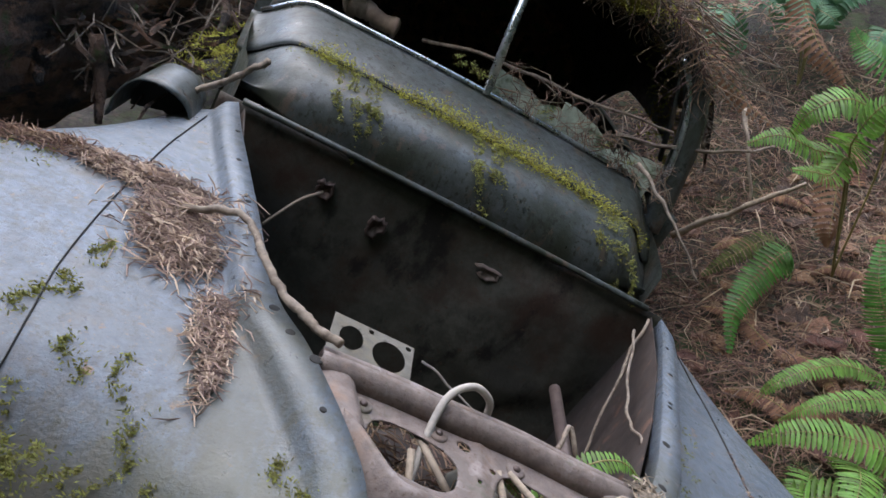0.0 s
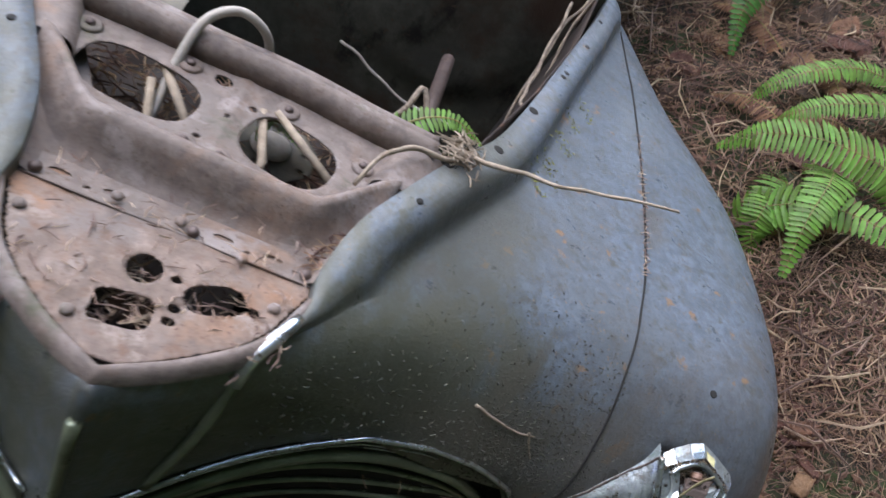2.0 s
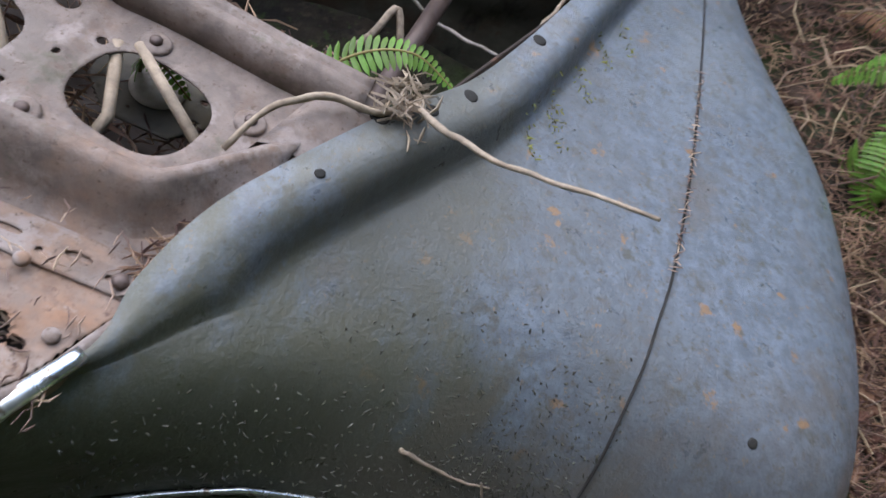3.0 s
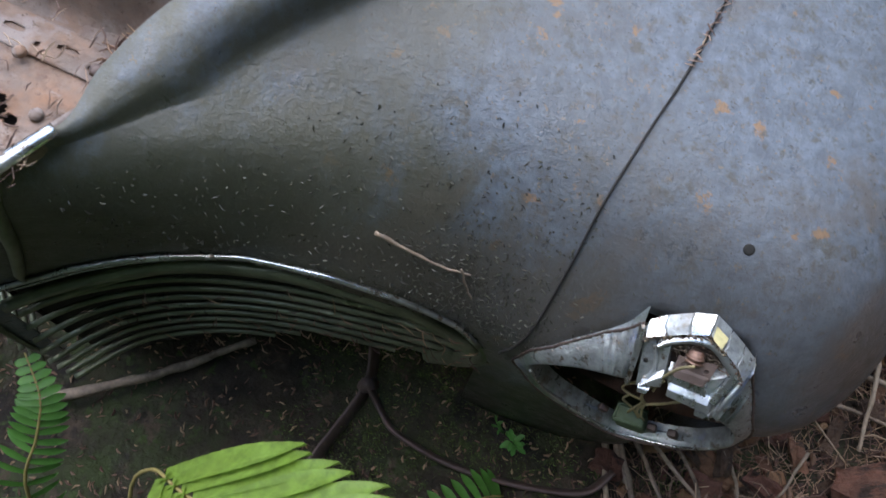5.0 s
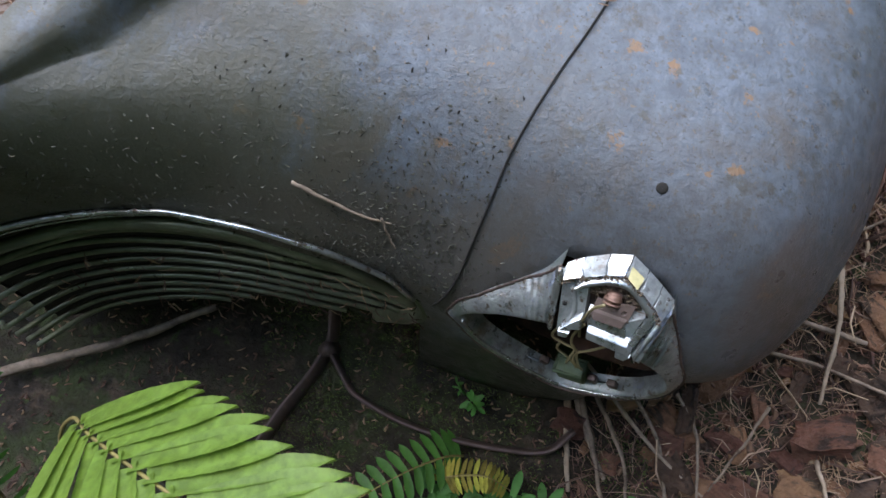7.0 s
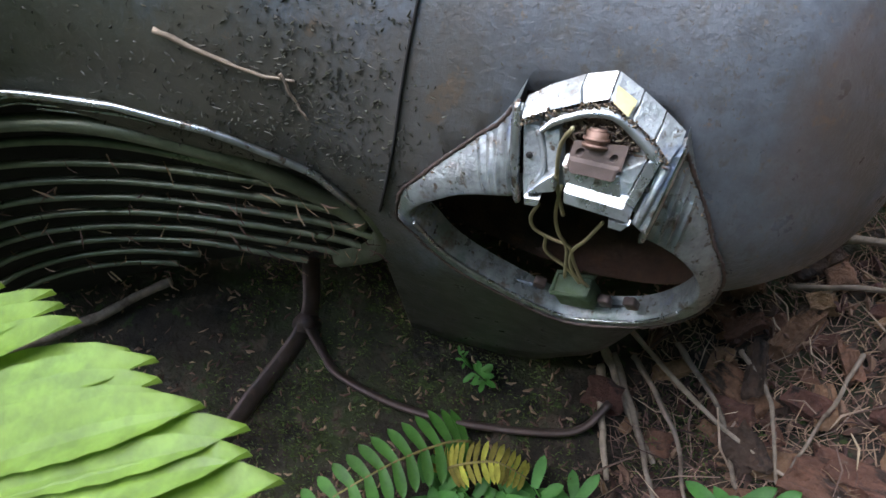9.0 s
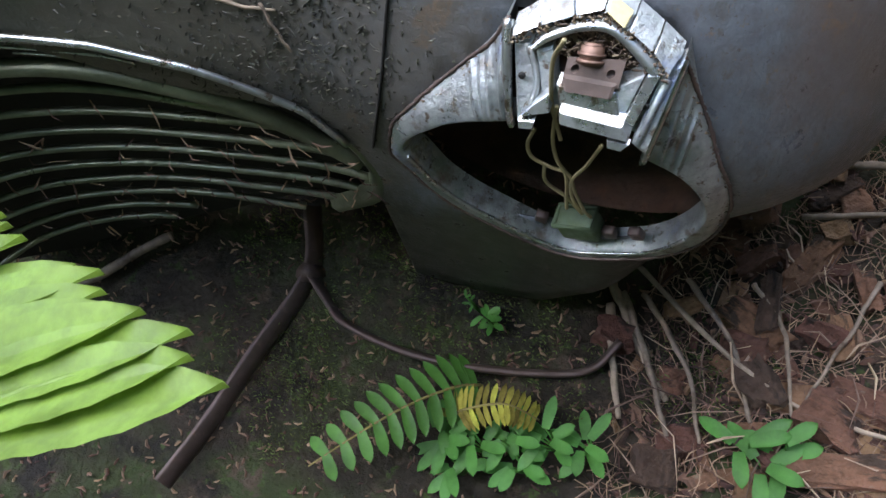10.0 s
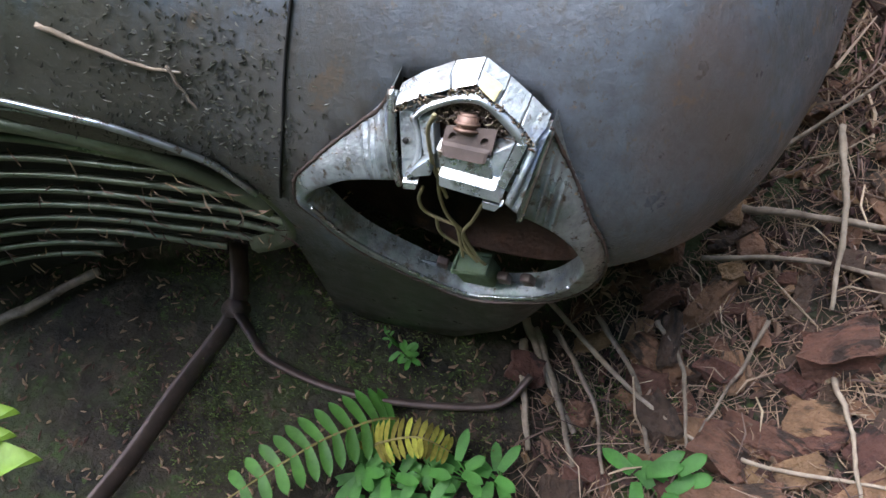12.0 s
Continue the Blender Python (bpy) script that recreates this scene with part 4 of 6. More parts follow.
        dirt.append(tube(flip([p - d, p + d]), crumbs.uniform(0.0003, 0.0009), sides=5))
    for _ in range(170):
        k = crumbs.randrange(6)
        e = crumbs.random()
        x = inner[k][0] + (inner[k + 1][0] - inner[k][0]) * e
        z = inner[k][1] + (inner[k + 1][1] - inner[k][1]) * e - crumbs.uniform(0.0, 0.004)
        p = house_pt(x, z, crumbs.uniform(0.003, 0.008))
        d = Vector((crumbs.gauss(0, 1), crumbs.gauss(0, 0.6), crumbs.gauss(0, 1))).normalized() * crumbs.uniform(0.0006, 0.0022)
        dirt.append(tube(flip([p - d, p + d]), crumbs.uniform(0.0005, 0.0011), sides=5))
    for _ in range(150):
        r = sec[crumbs.randrange(n)]
        a, b = Vector(r[2]), Vector(r[4])
        p = a.lerp(b, crumbs.random() ** 2)
        d = Vector((crumbs.gauss(0, 1), crumbs.gauss(0, 0.4), crumbs.gauss(0, 1))).normalized() * crumbs.uniform(0.0006, 0.002)
        dirt.append(tube(flip([p - d, p + d]), crumbs.uniform(0.0003, 0.0008), sides=5))
    part("lamp_dirt", merge(dirt), LAMPDIRT, rim, "dry crumbs caught in the housing")
    pl = plate((lambda x, y: True, ((0.0, 0.0378), (0.0, 0.0182))), [ell(0.0065, 0.0108, 0.0029, 0.0029), ell(0.0305, 0.0090, 0.0029, 0.0029)], lambda x, y: 0.0, cell=0.0014)
    face = [house_pt(0.7420 + x * 0.98, -0.1515 - 0.0035 + 0.66 * y + 0.115 * x, 0.006) for x, y, _ in pl[0]]
    hold = part("bulb_bracket", (flip(face), turned(pl[1]), False), BRACKET, rim, "brown bracket with two holes")
    thick(hold, 0.003)
    part("socket_base", (flip(slab([house_pt(x, z, 0.007) for x, z in ((0.7420, -0.1509), (0.7774, -0.1492), (0.7766, -0.1552), (0.7451, -0.1569))], 0.014)[0]), turned(slab([Vector()] * 4)[1]), False), BRACKET, rim)
    foot, head = Vector((0.7568, 0.1633, -0.1414)), Vector((0.7554, 0.1731, -0.1332))
    part("bulb_socket", merge([tube(flip([foot.lerp(head, a), foot.lerp(head, b)]), r, r, sides=16) for a, b, r in ((-0.1, 0.85, 0.0080), (0.0, 0.16, 0.0100), (0.36, 0.5, 0.0096), (0.7, 1.0, 0.0064))]), SOCKET, rim, "rusty coiled bulb socket")
    for pts in (((0.7430, -0.0896), (0.7371, -0.1146), (0.7382, -0.1609), (0.7419, -0.1840), (0.7477, -0.2121)),
                ((0.7275, -0.2070), (0.7226, -0.2316), (0.7261, -0.2527), (0.7416, -0.2611), (0.7571, -0.2654), (0.7650, -0.2963), (0.7764, -0.3310)),
                ((0.7780, -0.2035), (0.7694, -0.2435), (0.7604, -0.2767), (0.7656, -0.3156), (0.7823, -0.3364)),
                ((0.7368, -0.2589), (0.7394, -0.2909), (0.7576, -0.3086), (0.7744, -0.3355)),
                ((0.7424, -0.1673), (0.7417, -0.2126), (0.7468, -0.2465), (0.7554, -0.2675), (0.7584, -0.3086), (0.7600, -0.3335))):
        line = [Vector((x, 0.140, z)) for x, z in cr(pts, 26)]
        part("wire", tube(flip(line), 0.0016, sides=7), WIRE, rim)
    plug = part("plug", box(-0.0185, 0.0185, -0.011, 0.011, -0.015, 0.012, 0.003), PLUG, rim, "mossy green lamp plug")
    plug.matrix_local = Matrix.Translation((sd * 0.7735, 0.142, -0.362)) @ Matrix.Rotation(radians(sd * -24), 4, "Y")
    part("plug_rim", tube([(x, y, 0.012) for x, y in ((-0.0185, -0.011), (0.0185, -0.011), (0.0185, 0.011), (-0.0185, 0.011), (-0.0185, -0.011))], 0.0025, sides=6), PLUG, plug)
    for x, z, a in ((0.652, -0.352, 40), (0.738, -0.383, 5), (0.803, -0.372, -25), (0.826, -0.357, -35)):
        tab = part("tab", box(-0.006, 0.006, -0.001, 0.008, -0.003, 0.010, 0.002), IRON, rim)
        tab.matrix_local = Matrix.Translation((sd * x, 0.138, z + 0.008)) @ Matrix.Rotation(radians(sd * a), 4, "Y")


headlamp(1)
headlamp(-1)

# engine bay leftovers
part("gasket_plate", plate((lambda x, y: True, ((-0.255, -0.115), (0.45, 0.55))), [ell(-0.155, 0.50, 0.028, 0.034), ell(-0.22, 0.505, 0.02, 0.028), ell(-0.125, 0.54, 0.005, 0.005), ell(-0.125, 0.46, 0.005, 0.005), ell(-0.19, 0.54, 0.005, 0.005)], lambda x, y: -0.01 + 0.1 * (y - 0.45), cell=0.004), ALU, car, "grey engine plate with round holes")
part("hose", tube(cr([(-0.085, 0.30, -0.06), (-0.083, 0.36, 0.0), (-0.072, 0.40, 0.04), (-0.04, 0.42, 0.058), (-0.005, 0.43, 0.04), (0.01, 0.44, 0.0)], 30), 0.006, sides=9), HOSE, car, "pale grey bent hose")
cover = part("cover_plate", plate((lambda x, y: abs(x - 0.055) + abs(y - 0.383) < 0.082, ((-0.010, 0.120), (0.333, 0.433))), [ell(0.103, 0.363, 0.004, 0.004), ell(0.101, 0.391, 0.004, 0.004)], lambda x, y: -0.087 + 0.1 * (y - 0.383), cell=0.004), ALU, car, "dirty cover plate with a round boss")
thick(cover, 0.003)
part("boss", disc((0.055, 0.383, -0.086), 0.028, 0.005, sides=28, dome=0.05), HOSE, cover, "pale round boss")
for i, pts in enumerate(([(0.030, 0.344, -0.006), (0.054, 0.282, -0.030), (0.050, 0.248, -0.040)], [(0.047, 0.349, -0.004), (0.139, 0.275, -0.012)], [(-0.099, 0.358, -0.010), (-0.033, 0.278, -0.030)], [(-0.10, 0.33, -0.02), (-0.07, 0.25, -0.09)])):
    part("rod", tube(pts, 0.0055, sides=10, rough=0.12, seed=i), PALE, car)
part("steering_shaft", tube([(0.29, 0.9, -0.14), (0.26, 0.58, -0.12), (0.25, 0.52, -0.18)], 0.013, sides=10), IRON, car)
part("linkage", tube(cr([(0.2, 0.57, -0.1), (0.22, 0.6, -0.08), (0.235, 0.64, -0.06), (0.26, 0.6, -0.09)], 14), 0.005, sides=7), TWIG, car)
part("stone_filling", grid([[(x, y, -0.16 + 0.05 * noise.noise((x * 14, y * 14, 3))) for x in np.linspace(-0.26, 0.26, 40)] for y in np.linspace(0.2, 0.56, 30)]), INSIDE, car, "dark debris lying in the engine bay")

flap = []
for a in np.linspace(-0.25, math.pi + 0.2, 22):
    flap.append([(-0.745 - 0.085 * math.cos(a) * (1 - 0.25 * u), 1.135 + 0.17 * u + 0.012 * math.sin(3 * a), -0.105 + 0.095 * math.sin(a) * (1 - 0.3 * u) + 0.03 * u) for u in np.linspace(0, 1, 7)])
thick(part("torn_flap", grid(flap), COWL, car, "bent up panel edge over a dark hollow"), 0.004)
# flat black sheet in place of the shade under the flap
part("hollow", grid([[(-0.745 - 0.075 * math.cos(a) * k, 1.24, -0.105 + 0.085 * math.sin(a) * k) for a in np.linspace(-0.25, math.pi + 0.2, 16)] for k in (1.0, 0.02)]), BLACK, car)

# ---- the fallen log ----
rows = []
pts = cr([(-1.30, 1.0, 1.62), (-1.12, 1.75, 1.56), (-1.06, 2.3, 1.55), (-0.92, 3.3, 1.62), (-0.7, 4.6, 1.75)], 60)
for i, p in enumerate(pts):
    row = []
    for k in range(40):
        a = 2 * math.pi * k / 40
        r = 0.31 + 0.06 * noise.noise((p[1] * 1.2, 2.5 * math.cos(a), 2.5 * math.sin(a))) + 0.035 * noise.noise((p[1] * 3, 9 * math.cos(a), 9 * math.sin(a))) + 0.012 * noise.noise((p[1] * 14, 16 * math.cos(a), 16 * math.sin(a)))
        row.append((p[0] + r * math.cos(a), p[1], p[2] + r * math.sin(a)))
    rows.append(row)
log = thing("fallen_log", "dark rotten log lying across the car", "log")
part("trunk", grid(rows, True), WOOD, log)
for i, c in enumerate(([(-0.745, 1.747, 1.42), (-0.756, 1.739, 1.327), (-0.766, 1.704, 1.235)], [(-0.85, 1.7, 1.40), (-0.86, 1.68, 1.36), (-0.85, 1.66, 1.33)], [(-0.62, 2.3, 1.52), (-0.6, 2.25, 1.44), (-0.61, 2.2, 1.39)])):
    part("snag", tube(cr(c, 10), 0.02, 0.008, sides=7, rough=0.4, seed=i), WOOD, log)


# ---- litter, twigs and plants ----
# broken panes of the windscreen, green with algae
for i, (x0, x1, h0, h1, y) in enumerate(((-0.03, 0.13, 0.13, 0.10, 1.735), (0.12, 0.22, 0.07, 0.11, 1.765), (0.205, 0.355, 0.135, 0.10, 1.74), (0.345, 0.43, 0.09, 0.06, 1.77), (0.42, 0.55, 0.085, 0.115, 1.745))):
    out = [(x0, y, 0.15), (x1, y + 0.005, 0.14), (x1 + 0.015, y + 0.04, 0.14 + h1)]
    for f in (0.72, 0.45, 0.18):
        out.append((x0 + (x1 - x0) * f, y + 0.045, 0.155 + h0 + (h1 - h0) * f + 0.016 * noise.noise((f * 5, i * 3.3, 0.7))))
    out.append((x0 - 0.012, y + 0.04, 0.15 + h0))
    thick(part("broken_pane", (out, [tuple(range(len(out)))], False), SHARD, car, "broken pane green with algae"), 0.005)


def litter(name, spots, length, width, material, seed, label, category, lift=0.006):
    """Loose needles as thin three-sided slivers; spots gives (place, normal) pairs."""
    rnd = random.Random(seed)
    verts, faces = [], []
    for p, n in spots:
        n = Vector(n).normalized()
        d = Vector((rnd.gauss(0, 1), rnd.gauss(0, 1), rnd.gauss(0, 1)))
        d = (d - n * d.dot(n) * 0.75).normalized()
        s = d.cross(n).normalized()
        h = length * rnd.uniform(0.4, 1.3) / 2
        w = width * rnd.uniform(0.6, 1.4) / 2
        c = Vector(p) + n * rnd.uniform(0, lift)
        bend = n * (h * rnd.uniform(-0.1, 0.35)) + s * (h * rnd.uniform(-0.4, 0.4))
        u = s.cross(d).normalized()
        o = len(verts)
        for q, k in ((-h, 0.6), (0, 1.0), (h, 0.3)):
            b = c + d * q + (bend if q == 0 else bend * 0)
            verts += [b + s * w * k, b - s * w * k, b + u * w * 1.4 * k]
        for a in (0, 3):
            faces += [(o + a, o + a + 1, o + a + 4, o + a + 3), (o + a + 1, o + a + 2, o + a + 5, o + a + 4), (o + a + 2, o + a, o + a + 3, o + a + 5)]
    ob = part(name, (verts, faces, False), material)
    return tagged(ob, label, category, kind="stuff")


def gn(x, y):
    e = 0.03
    return Vector((ground_z(x - e, y) - ground_z(x + e, y), ground_z(x, y - e) - ground_z(x, y + e), 2 * e)).normalized()


rnd = random.Random(5)


def floor_spots(n, x0, x1, y0, y1, keep=lambda x, y: True):
    out = []
    while len(out) < n:
        x, y = rnd.uniform(x0, x1), rnd.uniform(y0, y1)
        if keep(x, y):
            out.append(((x, y, ground_z(x, y)), gn(x, y)))
    return out


litter("needle_litter", floor_spots(15000, 0.36, 1.25, 0.45, 1.9), 0.038, 0.0015, NEEDLES, 1, "dry brown conifer needles covering the forest floor", "litter", 0.012)
litter("slope_litter", floor_spots(34000, 0.6, 2.9, 1.3, 5.2, lambda x, y: rnd.random() < min(1, 3.0 / y)), 0.075, 0.0040, DARKLITTER, 2, "dry brown needles and twigs on the slope", "litter", 0.025)
litter("soil_crumbs", floor_spots(2200, -0.55, 0.42, 0.35, 1.15), 0.012, 0.0035, DARKLITTER, 3, "scattered crumbs and needles on bare soil", "litter", 0.004)


litter("stick_litter", floor_spots(620, 0.36, 1.3, 0.5, 1.9), 0.085, 0.0026, TAN, 4, "pale dry sticks strewn on the litter", "litter", 0.03)
litter("stick_litter", floor_spots(1700, 0.6, 2.9, 1.3, 5.0), 0.17, 0.0058, TAN, 6, "grey dry sticks strewn over the slope", "litter", 0.05)
litter("bark_litter", floor_spots(1500, 0.38, 1.25, 0.5, 1.8), 0.026, 0.009, BARKBITS, 7, "red-brown bark crumbs among needles", "litter", 0.008)


def twig_thing(pts, r0, r1, material, label, n=24, name="twig", wob=0.004, category="twig", group="", seed=0):
    q = [Vector(p) + Vector(noise.noise_vector((i * 0.28, seed * 3.1, 0.5))) * wob for i, p in enumerate(cr(pts, n))]
    ob = part(name, tube(q, r0, r1, sides=8, rough=0.22, seed=seed), material)
    return tagged(ob, label, category, group)


def cw(p):
    return CARM @ Vector(p)


def car_line(pts, lift):
    return [cw(on_top(x, y, lift)) for x, y in pts]


twig_thing([cw(p) for p in [(0.159, 0.266, 0.012), (0.182, 0.318, 0.03), (0.219, 0.356, 0.03), (0.267, 0.376, 0.022), (0.304, 0.44, 0.01)]], 0.003, 0.004, PALE, "pale root looped over the radiator support", seed=1)
twig_thing([cw(p) for p in [(0.286, 0.425, 0.012), (0.305, 0.385, 0.035), (0.318, 0.335, 0.075), (0.334, 0.303, 0.103), (0.360, 0.268, 0.128), (0.386, 0.240, 0.162), (0.413, 0.220, 0.184), (0.453, 0.191, 0.216)]], 0.0036, 0.0016, PALE, "pale wavy root reaching out over the wing", seed=2, wob=0.003)
twig_thing([cw(p) for p in [(-0.56, 0.68, -0.03), (-0.455, 0.665, 0.025), (-0.388, 0.548, 0.03), (-0.324, 0.461, 0.03), (-0.245, 0.405, 0.035)]], 0.0065, 0.007, TWIG, "grey broken branch resting along the hood rail", wob=0.006, n=60, name="branch", category="branch", seed=3)
twig_thing([cw(p) for p in [(-0.696, 1.25, -0.029), (-0.64, 1.23, 0.035), (-0.60, 1.215, 0.09), (-0.573, 1.2, 0.128)]], 0.0075, 0.007, TWIG, "short broken stick leaning on the cowl", name="stick", category="stick", seed=4)
twig_thing(car_line([(0.41, 0.146), (0.45, 0.150), (0.49, 0.155), (0.517, 0.160)], 0.003), 0.0024, 0.001, PALE, "thin pale twig stuck to the wing", seed=5, wob=0.001)
twig_thing(car_line([(0.505, 0.16), (0.52, 0.150), (0.528, 0.146)], 0.003), 0.0015, 0.001, TWIG, "fine twig tip on the wing", seed=6, wob=0.001)
for i, (pts, r, m) in enumerate([
        ([(-0.071, 2.595, 1.313), (0.188, 2.483, 1.228), (0.423, 2.441, 1.113), (0.673, 2.366, 1.003)], 0.007, TWIG),
        ([(0.523, 2.503, 0.982), (0.706, 2.448, 0.933), (0.898, 2.487, 0.904), (1.045, 2.538, 0.898)], 0.008, TWIG),
        ([(0.95, 3.35, 0.36), (1.2, 3.174, 0.52), (1.419, 3.097, 0.62)], 0.016, PALE),
        ([(0.52, 2.185, 0.956), (0.563, 2.043, 0.859), (0.626, 1.961, 0.674)], 0.006, TWIG),
        ([(1.336, 3.615, 0.85), (1.321, 3.484, 0.706), (1.322, 3.443, 0.45)], 0.012, PALE),
        ([(0.3, 2.6, 1.0), (0.45, 2.5, 0.99), (0.7, 2.42, 0.95)], 0.005, TWIG),
        ([(0.8, 2.5, 0.0), (1.0, 2.75, 0.12), (1.2, 3.0, 0.22)], 0.014, PALE)]):
    twig_thing(pts, r, r * 0.5, m, "bare dead branch with thin twigs" if m is TWIG else "pale dead stick on the slope", name="branch", category="branch", group="dead branches", seed=10 + i, wob=0.012)

for i, pts in enumerate(([(0.56, 1.27, -0.03), (0.50, 1.1, -0.12), (0.47, 0.95, -0.3), (0.45, 0.85, -0.42)], [(0.57, 1.28, -0.05), (0.54, 1.15, -0.2), (0.52, 1.0, -0.38)], [(0.52, 1.2, -0.05), (0.45, 0.9, -0.1), (0.40, 0.68, -0.05)], [(0.1, 1.25, -0.42), (0.3, 1.2, -0.46), (0.48, 1.15, -0.43)])):
    twig_thing([cw(p) for p in pts], 0.004, 0.003, TWIG if i < 3 else HOSE, "thin root hanging in the engine bay", name="root", category="root", seed=80 + i, wob=0.01)

# sticks and roots on the ground by the headlamp
for i, (pts, r, m) in enumerate([
        ([(0.328, 0.926, 0.02), (0.37, 0.86, 0.015), (0.415, 0.806, 0.012)], 0.006, PALE),
        ([(0.336, 0.97, 0.02), (0.5, 0.86, 0.02), (0.62, 0.82, 0.02), (0.79, 0.82, 0.015)], 0.0035, PALE),
        ([(0.671, 1.268, 0.05), (0.69, 1.15, 0.05), (0.686, 1.029, 0.03)], 0.005, PALE),
        ([(0.446, 1.175, 0.03), (0.58, 1.16, 0.02), (0.73, 1.143, 0.02)], 0.007, TWIG),
        ([(0.5, 1.15, 0.02), (0.6, 1.25, 0.03), (0.75, 1.36, 0.05)], 0.004, TWIG),
        ([(0.34, 0.92, 0.02), (0.39, 0.84, 0.02), (0.43, 0.76, 0.015)], 0.005, TWIG),
        ([(0.36, 0.93, 0.02), (0.43, 0.85, 0.03), (0.47, 0.76, 0.015)], 0.004, TWIG),
        ([(0.40, 0.97, 0.03), (0.47, 0.9, 0.03), (0.52, 0.80, 0.015)], 0.004, TWIG),
        ([(0.48, 0.98, 0.03), (0.53, 0.92, 0.03), (0.56, 0.82, 0.02)], 0.0035, TWIG),
        ([(0.62, 1.0, 0.03), (0.60, 0.93, 0.02), (0.57, 0.84, 0.02)], 0.003, TWIG),
        ([(0.70, 0.94, 0.02), (0.73, 0.88, 0.03), (0.75, 0.80, 0.02)], 0.0035, PALE),
        ([(0.33, 0.9, 0.015), (0.35, 0.84, 0.02), (0.38, 0.76, 0.02)], 0.006, PALE),
        ([(0.52, 1.08, 0.03), (0.66, 1.09, 0.03), (0.85, 1.05, 0.03)], 0.004, TWIG)]):
    twig_thing([(x, y, ground_z(x, y) + h) for x, y, h in pts], r, r * 0.6, m, "thin dry stick on the litter" if m is TWIG else "pale dry root on the litter", name="stick", category="stick", group="sticks by the headlamp", seed=40 + i, wob=0.0025)


def chip(size, seed):
    """A rough chunk of bark."""
    bm = bmesh.new()
    bmesh.ops.create_cube(bm, size=1)
    bmesh.ops.subdivide_edges(bm, edges=bm.edges[:], cuts=4, use_grid_fill=True)
    for v in bm.verts:
        v.co += Vector(noise.noise_vector(v.co * 1.7 + Vector((seed * 5.1, 0, 0)))) * 0.24 + Vector(noise.noise_vector(v.co * 6 + Vector((seed * 2.1, 3, 0)))) * 0.07
        v.co = Vector((v.co.x * size[0], v.co.y * size[1], v.co.z * size[2]))
    return bm


for i, (x, y, a, b, c, rz) in enumerate([
        (0.70, 0.975, 0.085, 0.06, 0.05, 20), (0.69, 0.89, 0.07, 0.05, 0.02, 5), (0.605, 0.995, 0.025, 0.06, 0.02, 20), (0.461, 1.092, 0.05, 0.04, 0.03, 10), (0.514, 0.85, 0.05, 0.07, 0.025, 40),
        (0.593, 0.822, 0.08, 0.05, 0.03, -20), (0.538, 1.03, 0.09, 0.035, 0.02, 60), (0.34, 0.86, 0.05, 0.04, 0.03, 0), (0.645, 1.05, 0.025, 0.08, 0.02, -10), (0.44, 0.762, 0.07, 0.04, 0.025, 30),
        (0.56, 1.07, 0.035, 0.03, 0.025, 20), (0.66, 0.93, 0.03, 0.05, 0.02, 60), (0.42, 0.72, 0.06, 0.05, 0.03, 10), (0.75, 0.86, 0.05, 0.05, 0.02, 50), (0.62, 0.77, 0.12, 0.04, 0.02, 10),
        (0.57, 0.93, 0.03, 0.07, 0.02, 70), (0.5, 0.96, 0.03, 0.08, 0.03, 10), (0.78, 0.97, 0.04, 0.05, 0.02, 0), (0.47, 1.03, 0.06, 0.03, 0.02, 30), (0.54, 0.77, 0.06, 0.03, 0.02, -30)]):
    ob = part("bark_chip", chip((a * 0.85, b * 0.85, c * 1.3), i), BARK if i % 4 or not i else WOOD)
    ob.data.polygons.foreach_set("use_smooth", [False] * len(ob.data.polygons))
    ob.matrix_world = Matrix.Translation((x, y, ground_z(x, y) + c * 0.25)) @ Vector((0, 0, 1)).rotation_difference(gn(x, y)).to_matrix().to_4x4() @ Matrix.Rotation(radians(rz), 4, "Z")
    tagged(ob, "red-brown chunk of rough bark on litter" if i % 4 or not i else "dark rotten chunk of wood on litter", "bark chip", "bark chips by the headlamp")
for i in range(240):
    x, y = rnd.uniform(0.36, 0.95), rnd.uniform(0.64, 1.5)
    c = 0.010 + 0.034 * rnd.random() ** 1.6
    ob = part("bark_chip", chip((c * rnd.uniform(0.8, 2.6), c * 0.8, c * 0.5), 30 + i), WOOD if i % 5 == 0 else BARK)
    ob.matrix_world = Matrix.Translation((x, y, ground_z(x, y) + c * 0.15)) @ Matrix.Rotation(rnd.uniform(0, 6.3), 4, "Z")
    tagged(ob, "small red-brown bark flake on litter", "bark chip", "bark chips by the headlamp")

for i in range(90):
    x, y = rnd.uniform(0.75, 2.1), rnd.uniform(1.9, 3.9)
    s = rnd.uniform(0.03, 0.085)
    ob = part("bark_chip", chip((s * rnd.uniform(0.9, 2.4), s, s * 0.45), 200 + i), BARK if i % 3 else WOOD)
    ob.matrix_world = Matrix.Translation((x, y, ground_z(x, y) + s * 0.12)) @ Vector((0, 0, 1)).rotation_difference(gn(x, y)).to_matrix().to_4x4() @ Matrix.Rotation(rnd.uniform(0, 6.3), 4, "Z")
    tagged(ob, "dark red-brown piece of bark on the slope", "bark chip", "bark chips on the slope")

# bent iron straps in front of the nose
strap = thing("iron_strap", "dark bent iron strap lying on mossy soil", "iron strap")
part("long_arm", tube(cr([(-0.014, 0.873, 0.03), (-0.005, 0.79, -0.015), (-0.02, 0.66, -0.01), (-0.029, 0.56, -0.005), (-0.04, 0.47, 0.005)], 30), 0.0048, 0.004, sides=8, flat=3.6), IRON, strap)
